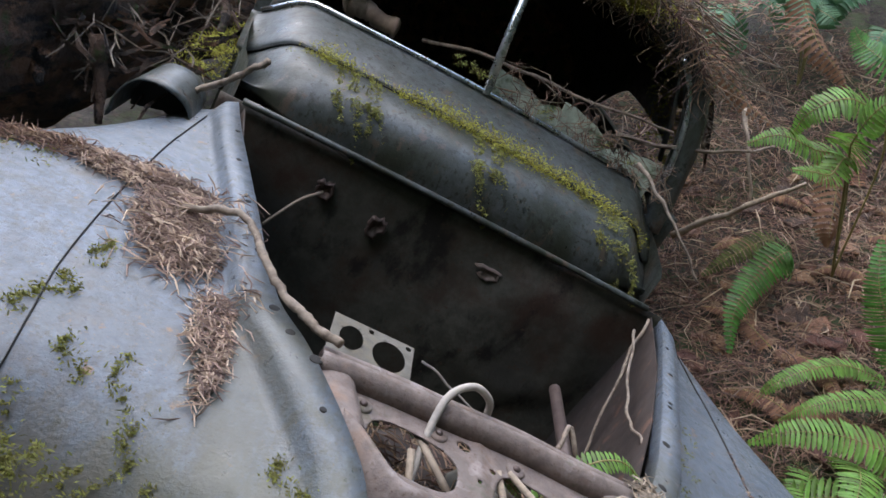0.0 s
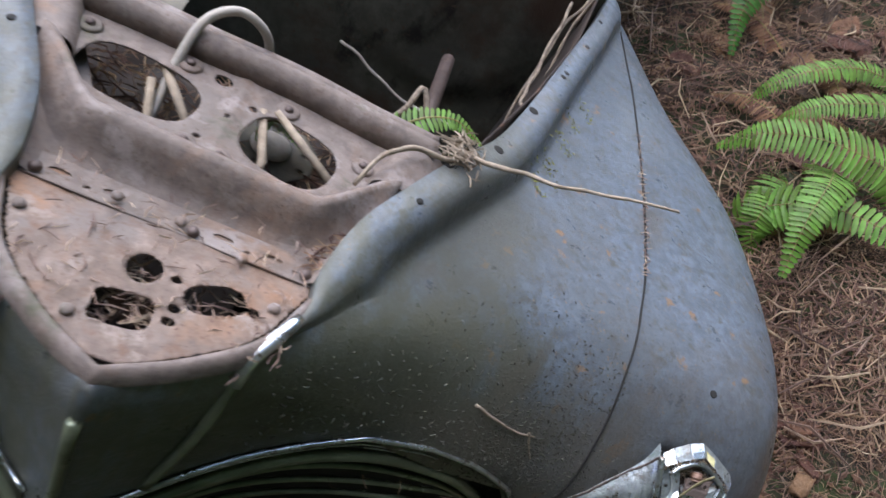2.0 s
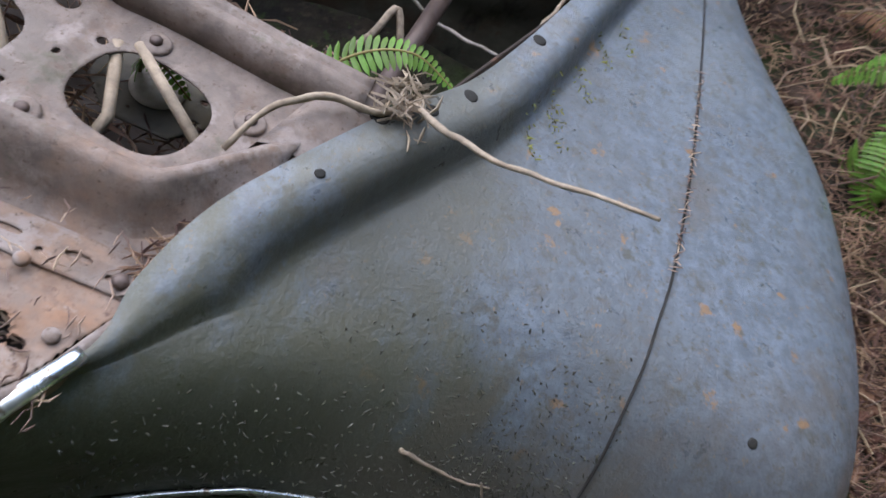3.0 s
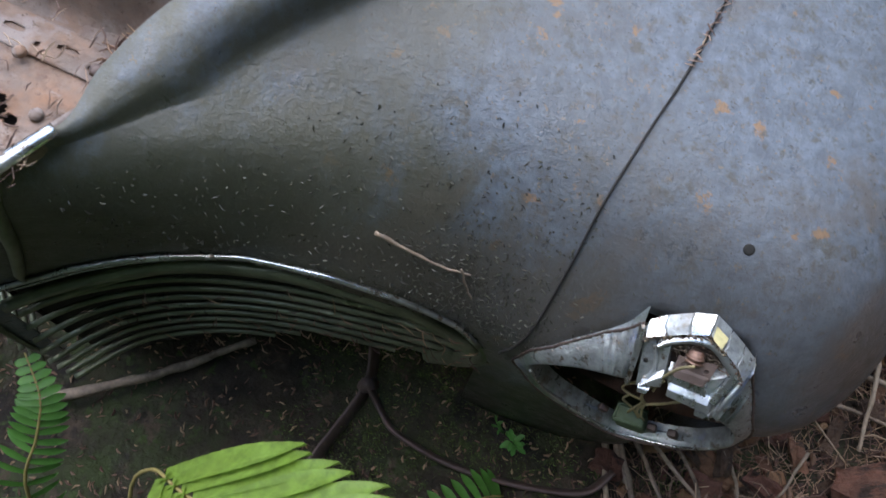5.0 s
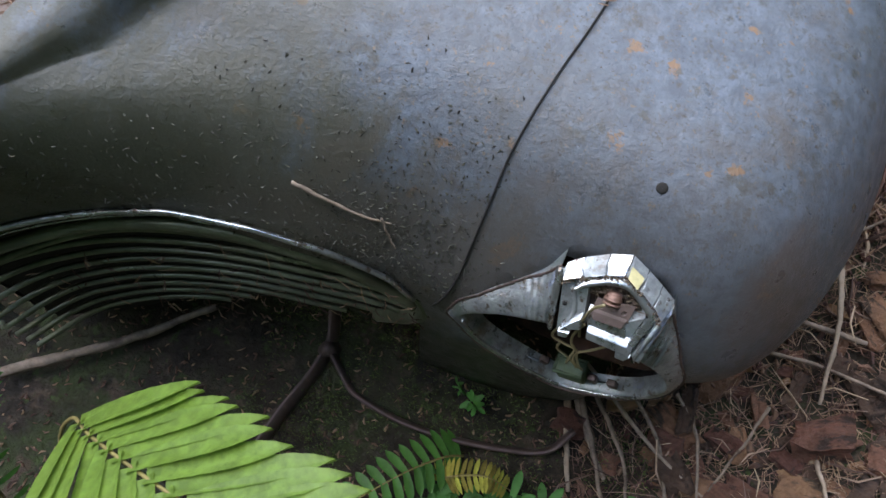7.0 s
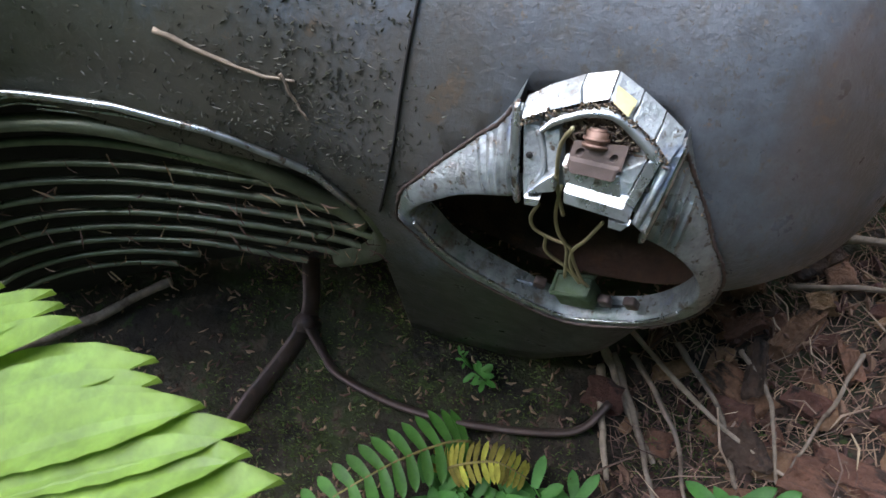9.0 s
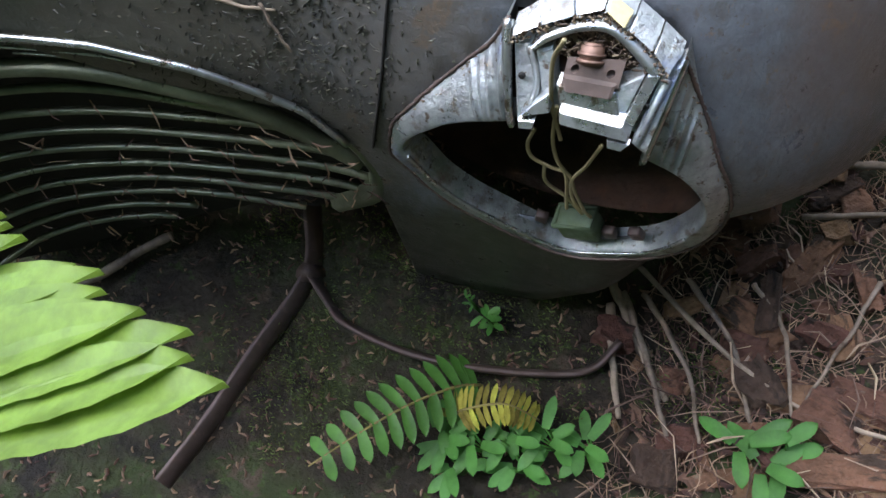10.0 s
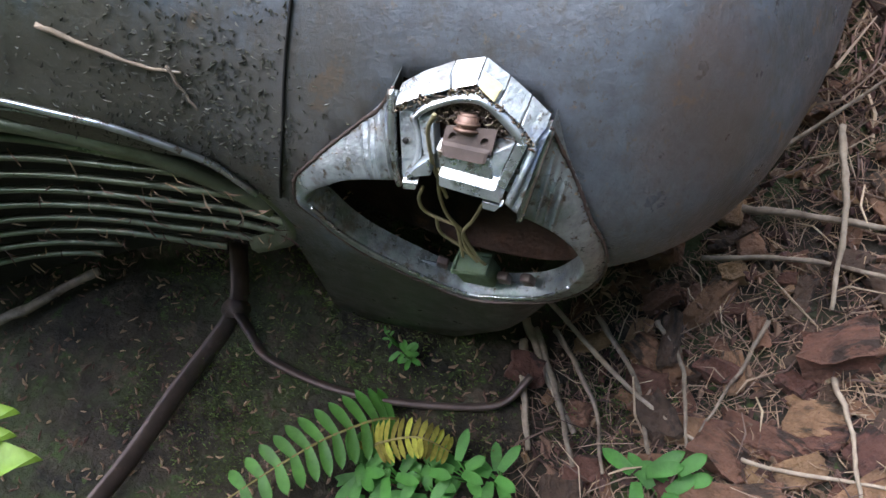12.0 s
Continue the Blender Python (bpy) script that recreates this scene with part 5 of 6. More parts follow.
part("curved_arm", tube(cr([(0.0, 0.79, -0.015), (0.025, 0.765, -0.05), (0.055, 0.747, -0.065), (0.127, 0.741, -0.108), (0.208, 0.754, -0.154), (0.294, 0.783, -0.202), (0.335, 0.808, -0.222), (0.360, 0.850, -0.222)], 50), 0.0052, sides=8, flat=3.3), IRON, strap)
part("knot", tube([(-0.01, 0.80, -0.03), (0.0, 0.785, 0.0)], 0.014, 0.012, sides=10, rough=0.2), IRON, strap)
twig_thing([(x, y, ground_z(x, y) + h) for x, y, h in [(-0.41, 0.52, 0.03), (-0.27, 0.648, 0.03), (-0.15, 0.76, 0.05)]], 0.009, 0.006, TWIG, "grey stick lying under the grille", name="stick", category="stick", seed=70)


# ferns
def pinna(base, d, n, ln, wd, teeth=0, droop=0.25):
    """One leaflet: a lance-shaped folded blade."""
    s = d.cross(n).normalized()
    verts, faces = [], []
    m = 17 if teeth else 6
    for i in range(m):
        u = i / (m - 1)
        w = wd * (0.55 + 0.6 * u) * (1 - u ** 4) if u < 0.98 else 0.0004
        if teeth and i % 2:
            w *= 0.94
        c = base + d * (ln * u) - n * (droop * ln * u * u)
        verts += [c + s * w / 2 + n * wd * 0.10, c, c - s * w / 2 + n * wd * 0.10]
    for i in range(m - 1):
        o = i * 3
        faces += [(o, o + 1, o + 4, o + 3), (o + 1, o + 2, o + 5, o + 4)]
    return verts, faces


def frond(pts, width, pairs, material, plant, up=(0, 0, 1), stem=STEM, teeth=0, wd=None, taper=0.9, seed=0, droop=0.25, r=0.0025, lean=0.22, bare=0.0):
    """One frond: a stalk with two rows of leaflets that shrink to the tip."""
    q = random.Random(seed)
    pairs = pairs if teeth else int(pairs * 1.5)
    line = cr(pts, pairs + 4)
    rach = part("stalk", tube([Vector(p) for p in line], r, r * 0.4, sides=6), stem, plant)
    blades = []
    n0 = len(line)
    for i in range(1, n0 - 1):
        u = i / (n0 - 1)
        t = Vector(line[i + 1] - line[i - 1]).normalized()
        n = Vector(up)
        n = (n - t * n.dot(t)).normalized()
        side = t.cross(n)
        ln = width * (1 - taper * u ** 2.2) * (0.75 + 0.25 * min(1, u * 6)) * q.uniform(0.93, 1.05)
        step = Vector(line[i + 1] - line[i]).length
        for sg in (-1, 1) if u > bare else ():
            d = (side * sg + t * lean + n * q.uniform(-0.12, 0.12)).normalized()
            blades.append(pinna(Vector(line[i]), d, n, ln, wd or step * 1.05, teeth, droop))
    if teeth:
        for v, f in blades:
            part("leaflet", (v, f), material, plant)
    else:
        part("blade", merge(blades), material, plant)
    return rach


def fern(fronds, label, material=FERN, **kw):
    plant = thing("fern", label, "fern", "ferns on the slope")
    for i, (pts, w, n) in enumerate(fronds):
        frond(pts, w, n, material, plant, seed=i, **kw)
    return plant


fern([([(1.30, 2.92, 0.30), (1.26, 2.87, 0.418), (1.132, 2.835, 0.335), (1.013, 2.729, 0.247), (0.962, 2.626, 0.113)], 0.085, 26)], "dark green sword fern frond hanging over the litter", up=(0.3, -0.5, 0.8))
fern([([(1.34, 3.10, 0.33), (1.271, 3.086, 0.395), (1.111, 3.025, 0.365), (0.966, 2.991, 0.29)], 0.07, 20)], "olive yellowing fern frond", DMOSS, up=(0.2, -0.6, 0.8))
fern([([(1.45, 2.45, 0.06), (1.319, 2.472, 0.123), (1.145, 2.393, 0.16), (1.024, 2.369, 0.128), (0.957, 2.406, 0.037)], 0.05, 30),
      ([(1.55, 2.26, 0.02), (1.407, 2.272, 0.087), (1.199, 2.226, 0.135), (1.072, 2.219, 0.12), (0.999, 2.271, 0.047)], 0.055, 30)], "yellow-green fern with arching fronds on litter", FERN_BRIGHT, up=(0.1, -0.45, 0.9))
fern([([(1.3, 1.95, -0.02), (1.238, 1.964, 0.072), (1.078, 1.981, 0.156), (0.924, 2.004, 0.172), (0.82, 2.067, 0.102)], 0.085, 26),
      ([(1.15, 2.1, -0.06), (1.12, 2.0, 0.05), (1.06, 1.86, 0.10), (0.98, 1.74, 0.07), (0.92, 1.66, -0.04)], 0.08, 26),
      ([(0.83, 1.98, -0.14), (0.93, 1.93, -0.01), (1.08, 1.86, 0.03), (1.22, 1.78, -0.01), (1.32, 1.72, -0.08)], 0.075, 24),
      ([(1.05, 2.1, -0.05), (1.021, 2.064, -0.024), (0.937, 1.921, 0.001), (0.901, 1.881, -0.071), (0.939, 1.864, -0.164)], 0.075, 22)], "bright green fern growing beside the wing", FERN_BRIGHT, up=(0.0, -0.5, 0.85))
fern([([(0.93, 1.95, -0.22), (0.963, 1.882, -0.205), (1.013, 1.758, -0.173), (1.067, 1.664, -0.176), (1.14, 1.605, -0.204)], 0.045, 24)], "thin green fern frond with browned tips", up=(0.1, -0.3, 0.9))
fern([([(1.5, 3.0, 0.25), (1.606, 2.9, 0.8), (1.45, 2.83, 0.985), (1.298, 2.829, 0.963), (1.249, 2.888, 0.865)], 0.11, 26),
      ([(1.5, 3.0, 0.25), (1.504, 2.957, 0.704), (1.317, 2.846, 0.815), (1.175, 2.812, 0.883), (1.069, 2.848, 0.853)], 0.10, 26),
      ([(1.5, 3.0, 0.25), (1.46, 2.875, 0.746), (1.323, 2.715, 0.749), (1.253, 2.696, 0.768), (1.168, 2.683, 0.787)], 0.075, 22),
      ([(1.5, 3.0, 0.25), (1.459, 2.87, 0.726), (1.388, 2.709, 0.866), (1.417, 2.605, 0.995), (1.501, 2.564, 1.031)], 0.10, 24)], "tall bright green fern clump on the slope", FERN_BRIGHT, up=(0.0, -0.6, 0.75), r=0.005, bare=0.3)
fern([([(1.56, 2.5, 0.02), (1.48, 2.47, 0.2), (1.40, 2.415, 0.331), (1.37, 2.425, 0.45), (1.406, 2.503, 0.578)], 0.09, 26)], "upright green fern frond on the slope", up=(-0.4, -0.8, 0.3))
fern([([(1.8, 3.0, 0.9), (1.699, 2.919, 1.056), (1.572, 2.881, 1.108), (1.506, 2.923, 1.169), (1.472, 2.945, 1.23)], 0.11, 20)], "green fern frond high on the slope", up=(0.0, -0.7, 0.6))
fern([([(1.6, 4.45, 1.0), (1.505, 4.343, 1.259), (1.338, 4.182, 1.162), (1.299, 4.185, 1.051), (1.312, 4.168, 0.936)], 0.11, 22),
      ([(2.0, 4.8, 1.1), (1.936, 4.609, 1.374), (1.965, 4.375, 1.255), (1.999, 4.246, 1.198), (2.025, 4.232, 1.168)], 0.13, 22),
      ([(1.45, 4.5, 1.1), (1.34, 4.4, 1.384), (1.177, 4.237, 1.312), (1.123, 4.249, 1.231)], 0.11, 20)], "blue-green fern drooping at the top of the bank", FERN_BLUE, up=(-0.1, -0.7, 0.6))
clump = fern([([(0, 0, -0.1), (0.05, -0.08, 0.3), (0.22, -0.25, 0.45), (0.4, -0.4, 0.35)], 0.11, 22), ([(0, 0, -0.1), (-0.05, -0.1, 0.32), (-0.2, -0.3, 0.42), (-0.35, -0.45, 0.28)], 0.11, 22),
              ([(0, 0, -0.1), (0.0, -0.12, 0.35), (0.03, -0.35, 0.5), (0.06, -0.6, 0.38)], 0.12, 22), ([(0, 0, -0.1), (0.12, -0.02, 0.3), (0.38, -0.08, 0.42), (0.6, -0.12, 0.3)], 0.11, 22)], "green sword fern clump far up the bank", FERN_BLUE, up=(0.0, -0.6, 0.75), r=0.004, bare=0.25)
clump.matrix_world = Matrix.Translation((2.35, 4.3, ground_z(2.35, 4.3) + 0.05))
for x, y, a, k in ((1.7, 5.0, 40, 1.0), (2.9, 3.6, -30, 0.9), (2.6, 5.4, 80, 1.2), (1.1, 5.4, 10, 1.1), (3.4, 4.8, 150, 1.2), (0.4, 5.9, 60, 1.1), (2.0, 6.2, 200, 1.3), (1.35, 4.75, -20, 1.0), (2.0, 4.6, 15, 1.1), (2.75, 4.5, 60, 1.0), (2.3, 5.2, -40, 1.2), (3.0, 5.4, 20, 1.3), (1.5, 5.8, 100, 1.3), (3.6, 5.8, 0, 1.4), (2.5, 6.4, 70, 1.5), (1.0, 6.6, 30, 1.4), (3.2, 6.6, 130, 1.5)):
    copy_thing(clump, Matrix.Translation((x, y, ground_z(x, y) + 0.05)) @ Matrix.Rotation(radians(a), 4, "Z") @ Matrix.Scale(k, 4))
fern([([(1.22, 3.7, 1.3), (1.233, 3.687, 1.142), (1.247, 3.565, 1.027), (1.313, 3.524, 0.902), (1.40, 3.4, 0.8)], 0.085, 18),
      ([(1.6, 3.7, 1.35), (1.619, 3.652, 1.24), (1.623, 3.531, 1.125), (1.686, 3.491, 1.027), (1.727, 3.458, 0.931)], 0.085, 17),
      ([(1.55, 3.2, 0.75), (1.553, 3.132, 0.592), (1.484, 3.012, 0.463), (1.47, 2.989, 0.376)], 0.08, 15)], "dead orange-brown fern fronds hanging down", FERN_DRY, up=(0.1, -0.8, 0.4), droop=0.9, wd=0.022, teeth=1)
for i in range(16):
    x, y = 0.95 + 0.085 * i % 1.1 + 0.05 * (i % 3), 1.9 + (i * 0.37) % 2.2
    a = i * 2.4
    ln = 0.22 + 0.05 * (i % 4)
    line = [(x + math.cos(a) * ln * u, y + math.sin(a) * ln * u, ground_z(x + math.cos(a) * ln * u, y + math.sin(a) * ln * u) + 0.02 + 0.05 * math.sin(3 * u)) for u in (0, 0.35, 0.7, 1.0)]
    fern([(line, 0.055, 18)], "dry brown fern frond lying on the litter", FERN_DRY, up=(0.05, -0.3, 0.95), droop=0.5)
frnt = thing("fern", "small dark green fern on mossy soil", "fern", "ferns by the headlamp")
frond([(0.23, 0.735, -0.16), (0.218, 0.716, -0.13), (0.196, 0.671, -0.092), (0.173, 0.62, -0.063), (0.135, 0.556, -0.042)], 0.050, 10, FERN, frnt, up=(0.5, -0.1, 0.85), wd=0.019, taper=0.45, teeth=1)
frn2 = thing("fern", "small yellowing fern on mossy soil", "fern", "ferns by the headlamp")
frond([(0.225, 0.685, -0.15), (0.235, 0.692, -0.139), (0.29, 0.712, -0.14), (0.314, 0.716, -0.184)], 0.03, 11, MOSS, frn2, up=(0.5, -0.1, 0.85), wd=0.010, taper=0.4)
frn3 = thing("fern", "green fern frond standing before the grille", "fern", "ferns by the headlamp")
frond([(-0.10, 0.36, 0.2), (-0.02, 0.42, 0.40), (0.014, 0.472, 0.459), (0.02, 0.505, 0.489), (-0.011, 0.535, 0.515)], 0.036, 18, FERN, frn3, up=(0.75, -0.1, 0.6), wd=0.012, taper=0.7, teeth=1)
near = thing("fern", "large bright green fern frond close to the camera", "fern", "ferns by the headlamp")
frond([(0.10, 0.30, 0.0), (0.10, 0.40, 0.30), (0.115, 0.470, 0.40), (0.174, 0.495, 0.447), (0.26, 0.487, 0.485), (0.37, 0.479, 0.514), (0.48, 0.472, 0.520), (0.56, 0.467, 0.518), (0.625, 0.463, 0.513)], 0.160, 31, FERN_PALE, near, up=(-0.1, 0.14, 0.98), wd=0.029, taper=0.45, teeth=1, r=0.0026, droop=0.08, lean=1.45, bare=0.44)



bay = thing("fern", "small green fern growing inside the engine bay", "fern", "ferns in the engine bay")
frond([cw((0.17, 0.46, -0.12)), cw((0.21, 0.48, -0.03)), cw((0.27, 0.50, 0.0)), cw((0.33, 0.50, -0.02))], 0.03, 16, FERN_BRIGHT, bay, up=(0.4, -0.3, 0.8))
bay2 = thing("fern", "small green fern growing inside the engine bay", "fern", "ferns in the engine bay")
frond([cw((0.03, 0.40, -0.14)), cw((0.035, 0.385, -0.06)), cw((0.06, 0.365, -0.03)), cw((0.10, 0.35, -0.045))], 0.022, 14, FERN_BRIGHT, bay2, up=(0.4, -0.3, 0.8))


# small leafy sprigs
def sprig(x, y, n, size, seed, label, category="seedling"):
    q = random.Random(seed)
    plant = thing("seedling", label, category, "seedlings by the headlamp")
    z = ground_z(x, y)
    for i in range(n):
        a = 2.4 * i + q.uniform(-0.4, 0.4)
        h = 0.012 + 0.03 * q.random()
        d = Vector((math.cos(a), math.sin(a), 0.25)).normalized()
        b = Vector((x, y, z + h)) + d * size * 0.25
        part("leaf", pinna(b, d, Vector((0.35, -0.1, 0.9)).normalized(), size * q.uniform(0.7, 1.1), size * 0.45, 1, 0.2), LEAF, plant)
        part("stalk", tube([(x, y, z - 0.004), tuple(b)], 0.0012, sides=5), LEAF, plant)


sprig(0.221, 0.816, 12, 0.022, 1, "small bright green clover-like seedling on moss")
sprig(0.19, 0.83, 5, 0.012, 2, "tiny green seedling on moss")
for i, (x, y) in enumerate(((0.215, 0.655), (0.25, 0.665), (0.285, 0.685), (0.32, 0.70), (0.36, 0.71), (0.235, 0.63), (0.30, 0.66))):
    sprig(x, y, 8, 0.042, 10 + i, "low glossy green leafy seedling on soil")
for i, (x, y) in enumerate(((0.521, 0.765), (0.545, 0.75), (0.56, 0.77))):
    sprig(x, y, 4, 0.05, 20 + i, "fresh green shoot in the bark litter")


def moss(name, spots, size, material, seed, label):
    """Tufts of tiny leaflets; spots are (place, spread, count) in the world."""
    q = random.Random(seed)
    verts, faces = [], []
    for c, spread, n in spots:
        for _ in range(n):
            p = Vector(c) + Vector((q.gauss(0, spread), q.gauss(0, spread), q.gauss(0, spread * 0.4)))
            d = Vector((q.gauss(0, 1), q.gauss(0, 1), q.gauss(0, 1))).normalized() * size * q.uniform(0.5, 1.3)
            s = d.orthogonal().normalized() * size * 0.28
            o = len(verts)
            verts += [p - d, p + s, p + d, p - s]
            faces.append((o, o + 1, o + 2, o + 3))
    ob = part(name, (verts, faces, False), material)
    return tagged(ob, label, "moss", kind="stuff")


def strand(a, ln, n=14, spread=0.004, seed=0):
    q = random.Random(seed)
    out, p = [], Vector(a)
    for i in range(n):
        p = p + Vector((q.gauss(0, 0.003), q.gauss(0, 0.003), -ln / n))
        out.append((p.copy(), spread * (1 - 0.6 * i / n), 15))
    return out


soil_moss = []
for x0, y0, x1, y1, n in ((0.05, 0.72, 0.34, 0.90, 90), (-0.12, 0.80, 0.10, 0.95, 50), (-0.02, 0.55, 0.10, 0.72, 40), (0.38, 0.78, 0.50, 0.90, 40), (0.44, 0.86, 0.52, 0.96, 25), (-0.10, 0.60, 0.05, 0.80, 50)):
    for _ in range(n):
        x, y = rnd.uniform(x0, x1), rnd.uniform(y0, y1)
        soil_moss.append(((x, y, ground_z(x, y) + 0.001), 0.012, 55))
moss("soil_moss", soil_moss, 0.0034, GMOSS, 9, "short dark green moss on bare soil")

# ---- moss and debris on the car ----
spots = []
for i, (q, u) in enumerate([(x, 0.66 - 0.05 * abs(math.sin(7 * x))) for x in np.linspace(-0.72, 0.9, 120)]):
    dense = max(0.08, noise.noise((q * 3.2, 0, 5)) + 0.45)
    if q > 0.5:
        dense *= 0.6
    spots.append((cw(cowl_pt(min(1, max(0, u + 0.02 * math.sin(i * 2.1))), q)) + Vector((0, 0, 0.006)), 0.024 * (0.45 + dense), int(170 * dense)))
moss("cowl_moss", spots, 0.0052, MOSS, 1, "yellow-green moss growing along the cowl seam")
spots = []
for i, (q, ln) in enumerate(((-0.60, 0.10), (-0.55, 0.27), (-0.53, 0.16), (-0.47, 0.08), (-0.44, 0.09), (0.0, 0.18), (0.02, 0.09), (0.08, 0.12), (0.10, 0.24), (0.12, 0.22), (0.60, 0.14), (0.63, 0.34), (0.66, 0.40), (0.68, 0.36), (0.70, 0.28), (0.74, 0.18))):
    p = cw(cowl_pt(0.38, q)) + Vector((0, -0.03, 0.0))
    for u in np.linspace(0.62, 0.4, 7):
        spots.append((cw(cowl_pt(u, q)) + Vector((0, -0.005, 0.004)), 0.006, 10))
    spots += strand(p, ln, 20, 0.007, i)
moss("hanging_moss", spots, 0.0065, HMOSS, 2, "olive moss strands hanging from the cowl")

spots = []
for i, (x, y, ln) in enumerate(((-0.588, 0.234, 0.10), (-0.54, 0.18, 0.12), (-0.561, 0.306, 0.05), (-0.482, 0.176, 0.09), (-0.603, 0.534, 0.07), (-0.488, 0.31, 0.10), (-0.446, 0.22, 0.06), (-0.636, 0.373, 0.06), (-0.266, 0.225, 0.06), (-0.391, 0.172, 0.07), (-0.517, 0.13, 0.05), (-0.66, 0.30, 0.08), (-0.62, 0.42, 0.05))):
    for k in range(12):
        u = k / 12
        p = on_top(x + 0.035 * math.sin(i * 2 + u * 5) * u + 0.25 * ln * u, y - ln * u, 0.002)
        spots.append((cw(p), 0.006 + 0.004 * math.sin(k * 1.7 + i), 26))
for x, y in ((-0.80, 0.72), (-0.84, 0.70), (-0.78, 0.69)):
    spots.append((cw(on_top(x, y, 0.002)), 0.014, 40))
for x, y in ((0.42, 0.60), (0.45, 0.66), (0.47, 0.74), (0.50, 0.8), (0.43, 0.56), (0.40, 0.53)):
    for k in range(5):
        spots.append((cw(on_top(x + 0.016 + 0.006 * k, y - 0.012 * k, 0.001)), 0.005, 8))
moss("wing_moss", spots, 0.0042, HMOSS, 3, "olive moss tufts clinging to the wing")


def heap(n, centres, seed):
    q = random.Random(seed)
    out = []
    for _ in range(n):
        cx, cy, sx, sy, h = q.choice(centres)
        x, y = q.gauss(cx, sx), q.gauss(cy, sy)
        f = math.exp(-((x - cx) / sx) ** 2 - ((y - cy) / sy) ** 2)
        p = on_top(x, y)
        out.append((cw(p) + Vector((0, 0, q.random() * h * f)), CARM.to_3x3() @ Vector((0, 0, 1))))
    return out


litter("needle_heap", heap(2600, [(-0.54, 0.62, 0.035, 0.05, 0.03), (-0.55, 0.70, 0.04, 0.045, 0.03), (-0.60, 0.77, 0.05, 0.03, 0.025), (-0.50, 0.58, 0.03, 0.035, 0.03), (-0.69, 0.77, 0.05, 0.02, 0.015)], 1), 0.045, 0.0025, DRY, 11, "heap of dry brown needles on the wing", "litter", 0.01)
litter("needle_heap", heap(650, [(-0.415, 0.46, 0.022, 0.03, 0.015), (-0.41, 0.40, 0.016, 0.03, 0.012), (-0.385, 0.33, 0.008, 0.03, 0.006)], 2), 0.036, 0.0023, DRY, 12, "small heap of dry needles on the wing", "litter", 0.008)
litter("needle_drift", heap(500, [(-0.76, 0.775, 0.06, 0.015, 0.012), (-0.86, 0.76, 0.04, 0.015, 0.012)], 3), 0.05, 0.0022, DARKLITTER, 13, "drift of needles and twigs across the wing", "litter", 0.008)
litter("gutter_needles", [(cw((0.165 + 0.37 * (y - 0.13) - 0.02 + random.Random(int(y * 9999)).uniform(-0.012, 0.012), y, -0.02)), (0.54, -0.1, 0.83)) for y in np.linspace(0.14, 0.40, 260)], 0.022, 0.0022, NEEDLES, 14, "reddish needles lying in the rusty gutter", "litter", 0.006)
litter("bay_needles", [(cw((random.Random(i).uniform(-0.22, 0.22), random.Random(i + 999).uniform(0.2, 0.56), -0.12)), (0.54, -0.1, 0.83)) for i in range(900)], 0.05, 0.003, NEEDLES, 15, "dry needles lying in the engine bay", "litter", 0.03)
litter("pan_needles", [(cw((random.Random(i).uniform(-0.13, 0.15), random.Random(i + 500).uniform(0.0, 0.165), -0.014)), (0.54, -0.1, 0.83)) for i in range(120)], 0.02, 0.0018, DRY, 19, "dry needles scattered on the rusty pan", "litter", 0.004)
litter("tray_needles", [(cw((random.Random(i).uniform(-0.1, 0.12), random.Random(i + 700).uniform(-0.01, 0.1), -0.05)), (0.54, -0.1, 0.83)) for i in range(260)], 0.03, 0.0025, DRY, 20, "leaf litter lying in the tray below the pan", "litter", 0.02)
litter("root_tuft", [(cw((0.285 + random.Random(i).gauss(0, 0.012), 0.40 + random.Random(i + 99).gauss(0, 0.018), 0.012)), (0.54, -0.1, 0.83)) for i in range(90)], 0.04, 0.003, PALE, 16, "tuft of pale roots in the rail notch", "litter", 0.02)
seam_rnd = random.Random(44)
litter("seam_needles", [(cw(on_top(float(np.interp(y, [0.25, 0.43, 0.6, 0.8], [0.606, 0.633, 0.646, 0.653])) + seam_rnd.gauss(0, 0.0015), y, 0.002)), (0.3, -0.1, 0.9)) for y in np.linspace(0.42, 0.80, 60)], 0.016, 0.0018, DRY, 61, "dry needles caught in the gap between wing panels", "litter", 0.002)
speck = random.Random(31)
litter("wing_specks", [(cw(on_face(speck.gauss(0.51, 0.055), -0.2 + 0.04 * speck.gauss(0, 1), 0.001)), (0.3, -0.8, 0.5)) for i in range(160)] + [(cw(on_face(speck.uniform(0.15, 0.5), speck.uniform(-0.22, -0.06), 0.001)), (0.3, -0.8, 0.5)) for i in range(140)], 0.0065, 0.0014, LICHEN, 17, "grey lichen flakes on the wing", "lichen", 0.002)
litter("wing_crust", [(cw(on_face(speck.gauss(0.53, 0.05), -0.19 + 0.045 * speck.gauss(0, 1), 0.0005)), (0.3, -0.8, 0.5)) for i in range(700)] + [(cw(on_face(speck.uniform(0.15, 0.62), speck.uniform(-0.24, -0.05), 0.0005)), (0.3, -0.8, 0.5)) for i in range(500)], 0.0045, 0.0018, CRUST, 27, "dark crumbs of dirt and algae stuck to the wing", "dirt", 0.001)
litter("grille_lint", [(cw((x, plan_y(x) - 0.004, arch_top(x) + (arch_bottom(x) - arch_top(x)) * random.Random(int(x * 1e6)).uniform(0.25, 1))), (0, -1, 0.2)) for x in np.linspace(0.1, 0.57, 130)], 0.022, 0.002, NEEDLES, 18, "dry needles caught between the grille bars", "litter", 0.004)

